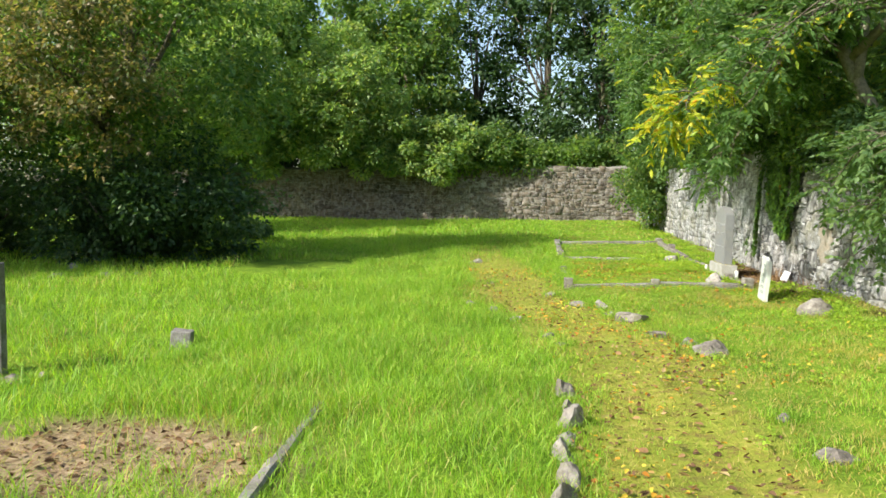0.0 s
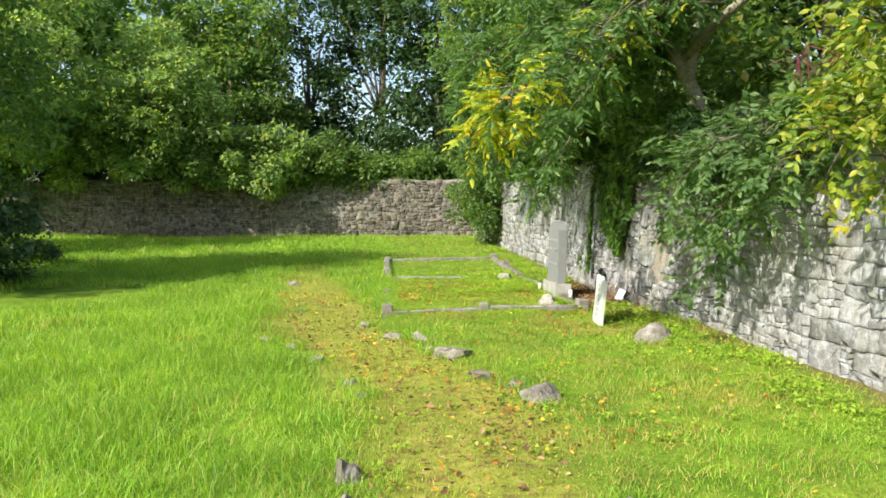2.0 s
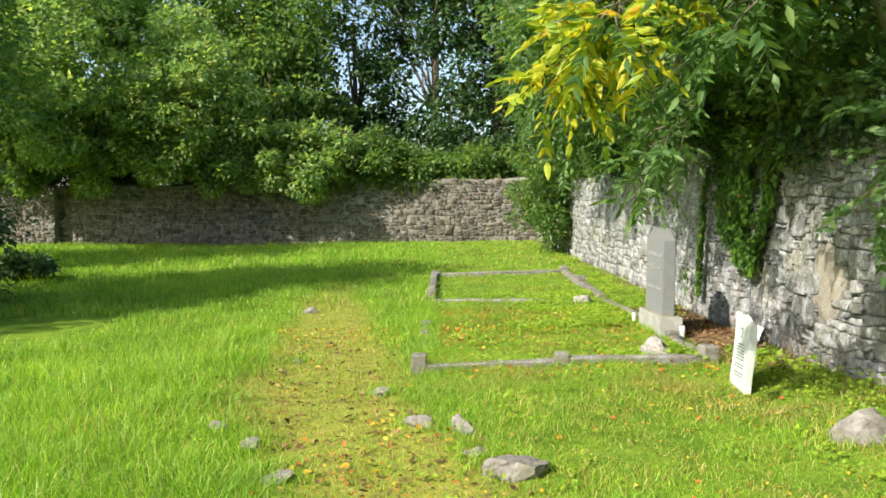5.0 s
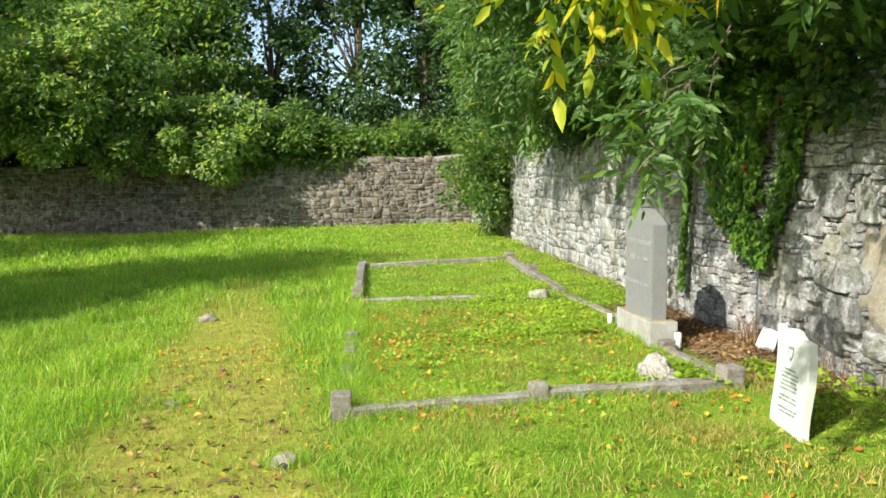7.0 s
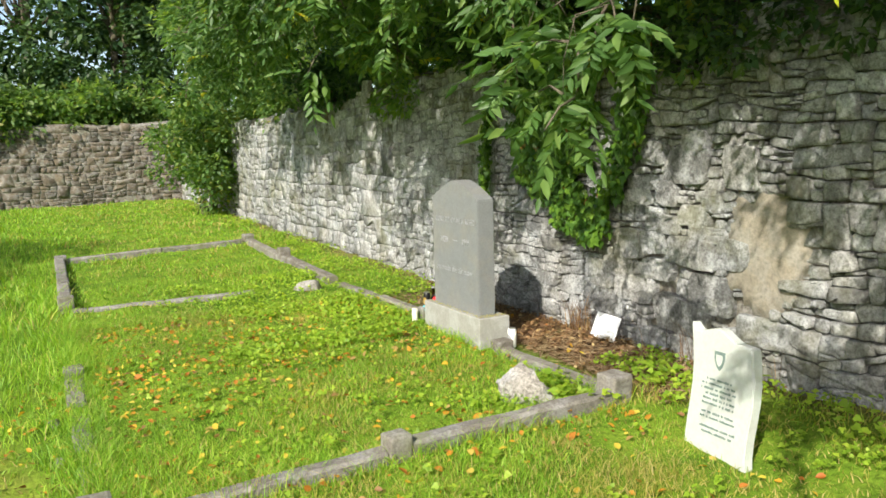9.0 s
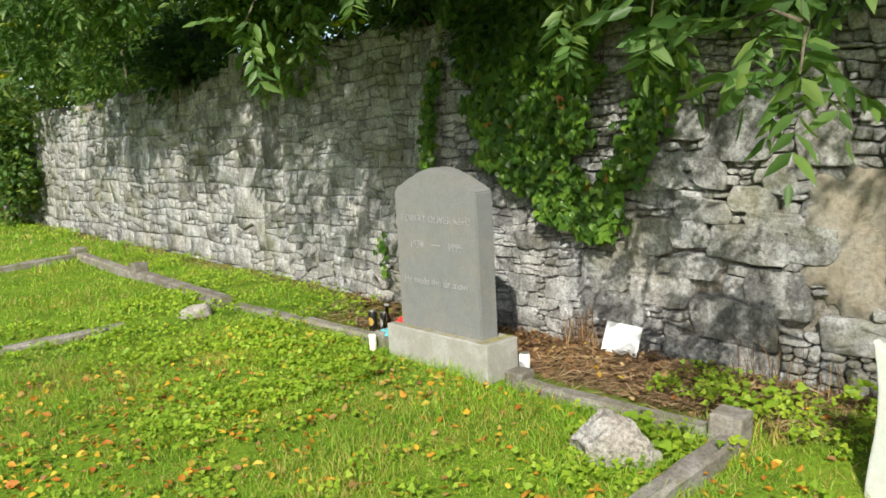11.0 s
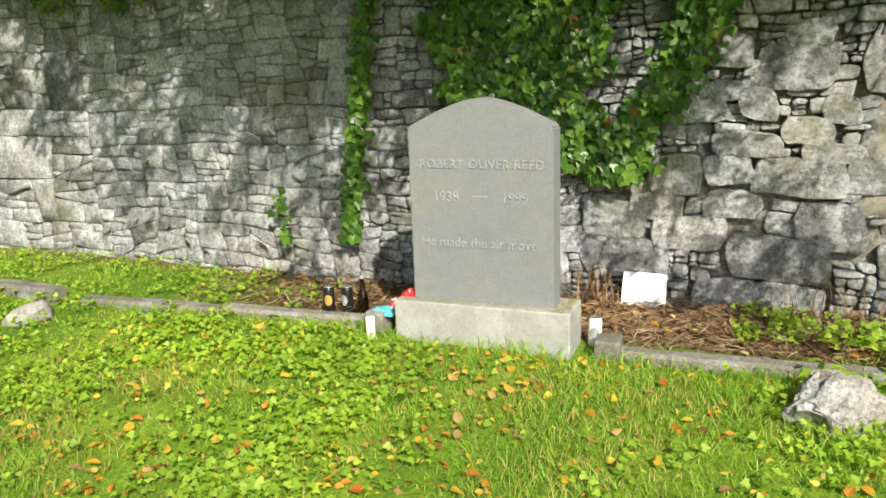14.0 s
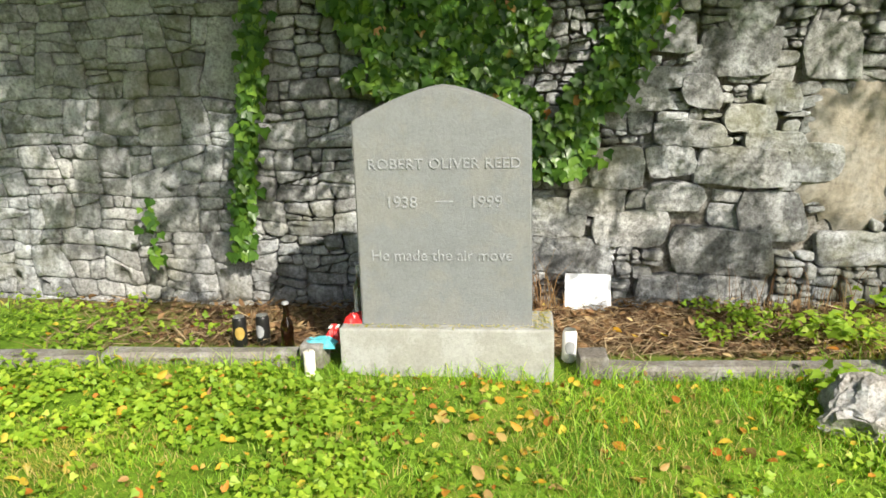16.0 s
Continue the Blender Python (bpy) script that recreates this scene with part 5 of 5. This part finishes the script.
# ---------------------------------------------------------------- ivy
def ivy():
    rng = np.random.default_rng(21)
    t = thing("ivy", WALL_X - 0.02, 14.5, 1.0, "glossy green ivy climbing down the stone wall", "climbing plant")
    y, z = [], []
    n = 9000
    Y, Z = rng.uniform(13.5, 15.5, n), rng.uniform(0.7, 2.42, n)
    left = np.interp(Z, [0.7, 0.85, 1.1, 1.3, 1.6, 2.4], [14.1, 14.35, 14.85, 15.02, 15.1, 15.3])
    right = np.interp(Z, [0.7, 0.9, 1.2, 1.5, 1.9, 2.4], [13.95, 13.98, 14.1, 14.02, 13.92, 13.75])
    wob = 0.07 * np.sin(Z * 17) + 0.05 * np.sin(Z * 31 + 1)
    keep = (Y < left + wob) & (Y > right + wob * 0.8)
    y.append(Y[keep]), z.append(Z[keep])
    Z = rng.uniform(0.72, 2.3, 1100)
    mid = np.interp(Z, [0.7, 0.9, 1.1, 1.5, 2.3], [13.97, 13.9, 13.78, 13.56, 13.42])
    y.append(mid + rng.normal(size=1100) * 0.075), z.append(Z)
    Z = rng.uniform(0.28, 2.0, 700) ** 1.0
    y.append(np.interp(Z, [0.3, 1.0, 1.7, 2.0], [15.72, 15.62, 15.52, 15.42]) + rng.normal(size=700) * 0.032), z.append(Z)
    Z = rng.uniform(0.2, 0.6, 24)
    y.append(16.22 + rng.normal(size=24) * 0.03), z.append(Z)
    y, z = np.concatenate(y), np.concatenate(z)
    n = len(y)
    P = np.stack([-0.035 - rng.uniform(0, 0.075, n), y - 14.5, z - 1.0], 1)
    D = np.stack([rng.normal(size=n) * 0.25 - 0.15, rng.normal(size=n) * 0.55, -np.ones(n)], 1)
    leaf_cloud("foliage", P, D, 0.056, M_IVY, 1.0, LOBED, rng, (-1, 0, 0.45), 0.28).parent = t
    bm = bmesh.new()
    for k in range(16):
        y0 = rng.uniform(13.9, 15.2)
        pts = [Vector((-0.03, y0 - 14.5 + 0.08 * math.sin(i * 1.3 + k), 1.42 - i * rng.uniform(0.08, 0.15))) for i in range(7)]
        tube(bm, pts, [0.008 - 0.0009 * i for i in range(7)], 5)
    part("stem", bm, M_BARK, t, "brown clinging stems")


ivy()


# ---------------------------------------------------------------- grass, weeds and fallen leaves
def blades(name, x, y, height, width, material, rng, lean=0.55, label="", z=None):
    """Bent grass blades of three triangles each, in one mesh."""
    n = len(x)
    z = ground_z(x, y) - 0.012 if z is None else z
    a = rng.uniform(0, 2 * np.pi, n)
    b = rng.uniform(0, 2 * np.pi, n)
    s = np.stack([np.cos(a), np.sin(a), np.zeros(n)], 1) * (width * rng.uniform(0.6, 1.3, n))[:, None] * 0.5
    ln = np.stack([np.cos(b), np.sin(b), np.zeros(n)], 1) * (height * lean * rng.uniform(0.2, 1.5, n))[:, None]
    P = np.stack([x, y, z], 1)
    up = np.zeros((n, 3))
    up[:, 2] = height
    V = np.stack([P - s, P + s, P + up * 0.6 + ln * 0.35 - s * 0.75, P + up * 0.6 + ln * 0.35 + s * 0.75, P + up * 0.92 + ln], 1).reshape(-1, 3)
    i = np.arange(n)[:, None] * 5
    F = np.concatenate([i + [0, 1, 3], i + [0, 3, 2], i + [2, 3, 4]], 1).reshape(-1, 3)
    ob = fast_mesh(name, V, F, material)
    return tagged(ob, label, "grass", kind="stuff")


def turf():
    rng = np.random.default_rng(77)
    G, S = [], []
    for x0, x1, y0, y1, dens, wide in ((0.6, 3.4, 11.6, 16.8, 4800, 0.0042), (-3.6, 4.35, 2.6, 11.6, 1500, 0.0062), (-3.6, 0.6, 11.6, 16.8, 900, 0.007), (3.4, 4.35, 11.6, 12.9, 1500, 0.006),
                                       (-10, -3.6, 3.2, 14, 430, 0.0095), (-6, 4.35, 16.8, 23, 520, 0.011), (-16, -6, 14, 23, 150, 0.016), (-16, 4.35, 23, 33.9, 150, 0.022)):
        n = int((x1 - x0) * (y1 - y0) * dens)
        x, y = rng.uniform(x0, x1, n), rng.uniform(y0, y1, n)
        w, bz = worn(x, y), bare(x, y)
        tuft = vnoise(x, y, 2.3, 5)
        keep = rng.uniform(size=n) > np.maximum(w * 0.6, np.clip(bz * 1.05 - 0.35 * (tuft > 0.72), 0, 1))
        keep &= ~((x > 3.28) & (x < 3.68) & (y > 13.95) & (y < 15.0))
        x, y, w, tuft = x[keep], y[keep], w[keep], tuft[keep]
        tall = np.interp(x, [-6, -1.5, 0.2, 1.0, 4.4], [0.15, 0.15, 0.12, 0.075, 0.075])
        tall = np.where((x > 0.7) & (y > 12.5) & (y < 21), 0.055, np.where((x > 1.0) & (y <= 12.5), 0.06, tall)) * (0.42 + 1.15 * tuft) * rng.uniform(0.55, 1.3, len(x)) * (1 - 0.6 * w)
        edge = ((np.abs(x - 0.64) < 0.22) & (y > 12.4) & (y < 21)) | ((np.abs(y - 12.5) < 0.12) & (x > 0.6))
        tall = np.where(edge, tall * 1.6, tall)
        st = rng.uniform(size=len(x)) < 0.05 + 0.6 * w + 0.2 * smooth(0.55, 0.8, vnoise(x, y, 1.1, 9)) + 0.75 * smooth(0.6, 1.6, x) * vnoise(x, y, 3.1, 19) + 0.5 * smooth(0.9, 2.2, x) * smooth(12.6, 12.2, y) * smooth(0.25, 0.7, vnoise(x, y, 1.4, 29))
        G.append((x[~st], y[~st], tall[~st], np.full((~st).sum(), wide)))
        S.append((x[st], y[st], tall[st] * 0.8, np.full(st.sum(), wide)))
    # longer tufts round the stones and along the kerbs
    for rx, ry, rr in ROCKS:
        n = int(260 * (0.5 + rr * 3)) if ry < 15 else 60
        a, d = rng.uniform(0, 2 * np.pi, n), rr * rng.uniform(0.72, 1.5, n)
        x, y = rx + d * np.cos(a), ry + d * np.sin(a)
        k = (x < 4.3) & (rng.uniform(size=n) > 0.4 * worn(x, y))
        x, y = x[k], y[k]
        G.append((x, y, rng.uniform(0.04, 0.13, len(x)), np.full(len(x), 0.0055)))
    for x0, y0, x1, y1, n in ((0.66, 12.38, 3.3, 12.42, 1500), (0.66, 12.58, 3.3, 12.62, 1300), (3.32, 12.7, 3.32, 13.9, 500), (3.33, 15.1, 3.33, 17.0, 700), (3.28, 14.0, 3.28, 14.95, 420), (0.54, 12.5, 0.56, 15.1, 900), (0.74, 12.6, 0.74, 15.1, 900), (-1.55, 3.0, -1.7, 6.0, 700), (-1.36, 3.0, -1.5, 6.0, 700)):
        k = rng.uniform(0, 1, n)
        x, y = x0 + (x1 - x0) * k + rng.normal(size=n) * 0.03, y0 + (y1 - y0) * k + rng.normal(size=n) * 0.03
        G.append((x, y, rng.uniform(0.03, 0.12, n) * (0.4 + vnoise(x, y, 3.0, 61)), np.full(n, 0.0045)))
    cat = lambda L: [np.concatenate(c) for c in zip(*L)]
    blades("grass", *cat(G), M_GRASS, rng, 0.95, "lush uneven green grass blades over the meadow")
    blades("dry_grass", *cat(S), M_STRAW, rng, 0.9, "yellowing dry grass on the worn track")


turf()


def ground_leaves():
    rng = np.random.default_rng(88)
    x, y = [], []
    for x0, x1, y0, y1, n in ((0.75, 3.35, 12.0, 16.5, 2900), (0.2, 3.6, 3.5, 11.8, 3600), (-1.2, 0.6, 9.5, 15, 1100), (1.2, 3.6, 8.5, 12.3, 420), (-3.5, 3.4, 16, 22, 150), (3.45, 4.35, 11.8, 16.6, 130)):
        x.append(rng.uniform(x0, x1, n)), y.append(rng.uniform(y0, y1, n))
    x, y = np.concatenate(x), np.concatenate(y)
    k = rng.uniform(size=len(x)) < np.where(y < 11.8, (0.25 + worn(x, y)) * (0.15 + 1.1 * smooth(0.4, 0.75, vnoise(x, y, 1.3, 47))), 0.3 + 0.7 * smooth(0.4, 0.75, vnoise(x, y, 1.6, 41)))
    k &= ~((x > 3.28) & (x < 3.7) & (y > 13.95) & (y < 15.0))
    x, y = x[k], y[k]
    n = len(x)
    P = np.stack([x, y, ground_z(x, y) + rng.uniform(0.006, 0.035, n)], 1)
    a = rng.uniform(0, 2 * np.pi, n)
    D = np.stack([np.cos(a), np.sin(a), rng.normal(size=n) * 0.3], 1)
    ob = leaf_cloud("fallen_leaves", P, D, np.where(y < 11.8, rng.uniform(0.018, 0.046, n), rng.uniform(0.02, 0.052, n)), M_FALLEN, 0.66, CURLED, rng, (0, 0, 1), 0.55)
    tagged(ob, "orange and yellow autumn leaves fallen on the grass", "leaves", kind="stuff")
    # brown litter along the wall foot and on the bare patch
    n = 3800
    x, y = rng.uniform(3.5, 4.40, n), rng.uniform(12.3, 16.8, n)
    x2, y2 = rng.uniform(-3.4, -1.4, 900), rng.uniform(3.7, 5.4, 900)
    x3, y3 = rng.uniform(-0.9, 2.0, 5000), rng.uniform(3.5, 14, 5000)
    x, y = np.concatenate([x, x2, x3]), np.concatenate([y, y2, y3])
    k = rng.uniform(size=len(x)) < np.maximum(bare(x, y), 0.42 * worn(x, y))
    x, y = x[k], y[k]
    n = len(x)
    P = np.stack([x, y, ground_z(x, y) + rng.uniform(-0.012, 0.022, n)], 1)
    a = rng.uniform(0, 2 * np.pi, n)
    D = np.stack([np.cos(a), np.sin(a), rng.normal(size=n) * 0.35], 1)
    ob = leaf_cloud("leaf_litter", P, D, rng.uniform(0.025, 0.06, n), M_LITTER, 0.55, CURLED, rng, (0, 0, 1), 0.45)
    tagged(ob, "brown dead leaf litter along the wall foot", "leaves", kind="stuff")
    n = 1500
    x, y = rng.uniform(3.5, 4.40, n), rng.uniform(12.2, 16.6, n)
    blades("dead_twigs", x, y, rng.uniform(0.01, 0.05, n), np.full(n, 0.004), M_LITTER, rng, 4.0, "thin dead twigs and stalks on the soil", ground_z(x, y) + 0.0)


ground_leaves()


M_STALK = leaf_mat("dry_stalks", [(0.0, (0.13, 0.08, 0.05)), (0.5, (0.26, 0.18, 0.11)), (1.0, (0.46, 0.36, 0.24))], rough=0.8, trans=0.1)


def crumbs():
    """Brown crumbs and needles on the plinth's ledge, dry straw on the bare patch, dead stalks by the wall."""
    rng = np.random.default_rng(95)
    n = 420
    x = np.concatenate([rng.uniform(3.34, 3.382, 260), rng.uniform(3.37, 3.585, 160)])
    y = np.concatenate([rng.uniform(14.03, 14.9, 260), rng.uniform(14.02, 14.095, 160)])
    P = np.stack([x, y, np.full(n, 0.2145) + rng.uniform(0, 0.006, n)], 1)
    a = rng.uniform(0, 2 * np.pi, n)
    D = np.stack([np.cos(a), np.sin(a), rng.normal(size=n) * 0.15], 1)
    ob = leaf_cloud("leaf_crumbs", P, D, 0.014, M_STRAW, 0.4, OVAL, rng, (0, 0, 1), 0.3)
    tagged(ob, "dry brown crumbs of leaves on the plinth ledge", "leaves", kind="stuff")
    n = 2600
    x, y = rng.uniform(-4.4, -1.2, n), rng.uniform(3.4, 5.6, n)
    k = rng.uniform(size=n) < dry_patch(x, y)
    blades("dry_straw", x[k], y[k], rng.uniform(0.008, 0.04, k.sum()), np.full(k.sum(), 0.005), M_STRAW, rng, 4.0, "flattened dry straw on the bare earth")
    n = 3400
    x, y = rng.uniform(3.62, 4.40, n), np.concatenate([rng.uniform(12.3, 14.05, 2300), rng.uniform(15.0, 16.6, 1100)])
    P = np.stack([x, y, ground_z(x, y) + rng.uniform(0.004, 0.035, n)], 1)
    a = rng.uniform(0, 2 * np.pi, n)
    D = np.stack([np.cos(a), np.sin(a), rng.normal(size=n) * 0.16], 1)
    ob = leaf_cloud("bed_straw", P, D, rng.uniform(0.04, 0.15, n), M_STALK, 0.045, LANCE, rng, (0, 0, 1), 0.4)
    tagged(ob, "tangled dry brown stalks over the bed at the wall foot", "straw", kind="stuff")
    n = 170
    x, y = rng.uniform(4.22, 4.40, n), np.concatenate([rng.normal(14.10, 0.07, 90), rng.normal(12.7, 0.22, 80)])
    blades("dead_stalks", x, y, rng.uniform(0.08, 0.38, n), np.full(n, 0.005), M_LITTER, rng, 0.35, "thin dead stalks standing at the wall foot")


crumbs()


def weeds():
    """Low broad-leaved weeds: each plant a ring of lobed leaves."""
    rng = np.random.default_rng(91)
    X, Y = [], []
    for x0, x1, y0, y1, n in ((1.5, 3.35, 14.6, 18.2, 1250), (1.0, 3.3, 12.6, 15.4, 200), (3.5, 4.35, 16.2, 21.5, 300), (3.75, 4.3, 12.4, 13.3, 90), (3.6, 4.3, 6.0, 12.4, 420), (3.9, 4.4, 20, 33, 500), (2.6, 3.3, 12.55, 13.4, 50), (3.6, 4.25, 15.6, 16.8, 26), (1.3, 3.6, 6.5, 12.3, 150), (0.3, 1.7, 5, 11, 60), (-1.6, -0.8, 10.5, 11.6, 60)):
        x, y = rng.uniform(x0, x1, n), rng.uniform(y0, y1, n)
        k = rng.uniform(size=n) < 0.12 + 0.85 * smooth(0.25, 0.7, vnoise(x, y, 2.1, 33))
        X.append(x[k]), Y.append(y[k])
    X, Y = np.concatenate(X), np.concatenate(Y)
    m = 10
    x, y = np.repeat(X, m), np.repeat(Y, m)
    n = len(x)
    a = rng.uniform(0, 2 * np.pi, n)
    r = rng.uniform(0.005, 0.06, n)
    h = rng.uniform(0.025, 0.075, n)
    P = np.stack([x + r * np.cos(a), y + r * np.sin(a), ground_z(x, y) + h], 1)
    D = np.stack([np.cos(a), np.sin(a), rng.normal(size=n) * 0.2 - 0.1], 1)
    k = ~((P[:, 0] > 3.22) & (P[:, 0] < 3.68) & (P[:, 1] > 13.95) & (P[:, 1] < 15.0))
    ob = leaf_cloud("weeds", P[k], D[k], 0.027, M_WEED, 0.95, LOBED, rng, (-0.35, -0.2, 1), 0.55)
    tagged(ob, "bright green low broad-leaved weeds in the grass", "weeds", kind="stuff")
    n = 280
    X = np.concatenate([rng.normal(3.95, 0.13, 12), rng.normal(3.17, 0.07, 7), rng.normal(4.1, 0.1, 8)])
    Y = np.concatenate([rng.normal(12.55, 0.22, 12), rng.normal(12.8, 0.12, 7), rng.normal(11.6, 0.5, 8)])
    i = rng.integers(0, len(X), n)
    a, r = rng.uniform(0, 2 * np.pi, n), rng.uniform(0.01, 0.09, n)
    x, y = np.minimum(X[i] + r * np.cos(a), 4.33), Y[i] + r * np.sin(a)
    P = np.stack([x, y, ground_z(x, y) + rng.uniform(0.04, 0.13, n)], 1)
    D = np.stack([np.cos(a), np.sin(a), rng.normal(size=n) * 0.25 - 0.1], 1)
    ob = leaf_cloud("large_weeds", P, D, 0.05, M_WEED, 0.8, LOBED, rng, (-0.35, -0.2, 1), 0.5)
    tagged(ob, "taller broad-leaved green weeds by the grave kerb", "weeds", kind="stuff")


weeds()


# ---------------------------------------------------------------- the wall's nearest stones, one by one
for vs, fs in NEAR_STONES:
    c = vs.mean(axis=0)
    me = bpy.data.meshes.new("stone")
    me.from_pydata([tuple(v - c) for v in vs], [], fs)
    me.materials.append(M_STONE)
    ob = new("stone", me)
    ob.location = c
    ob.parent = wall_east
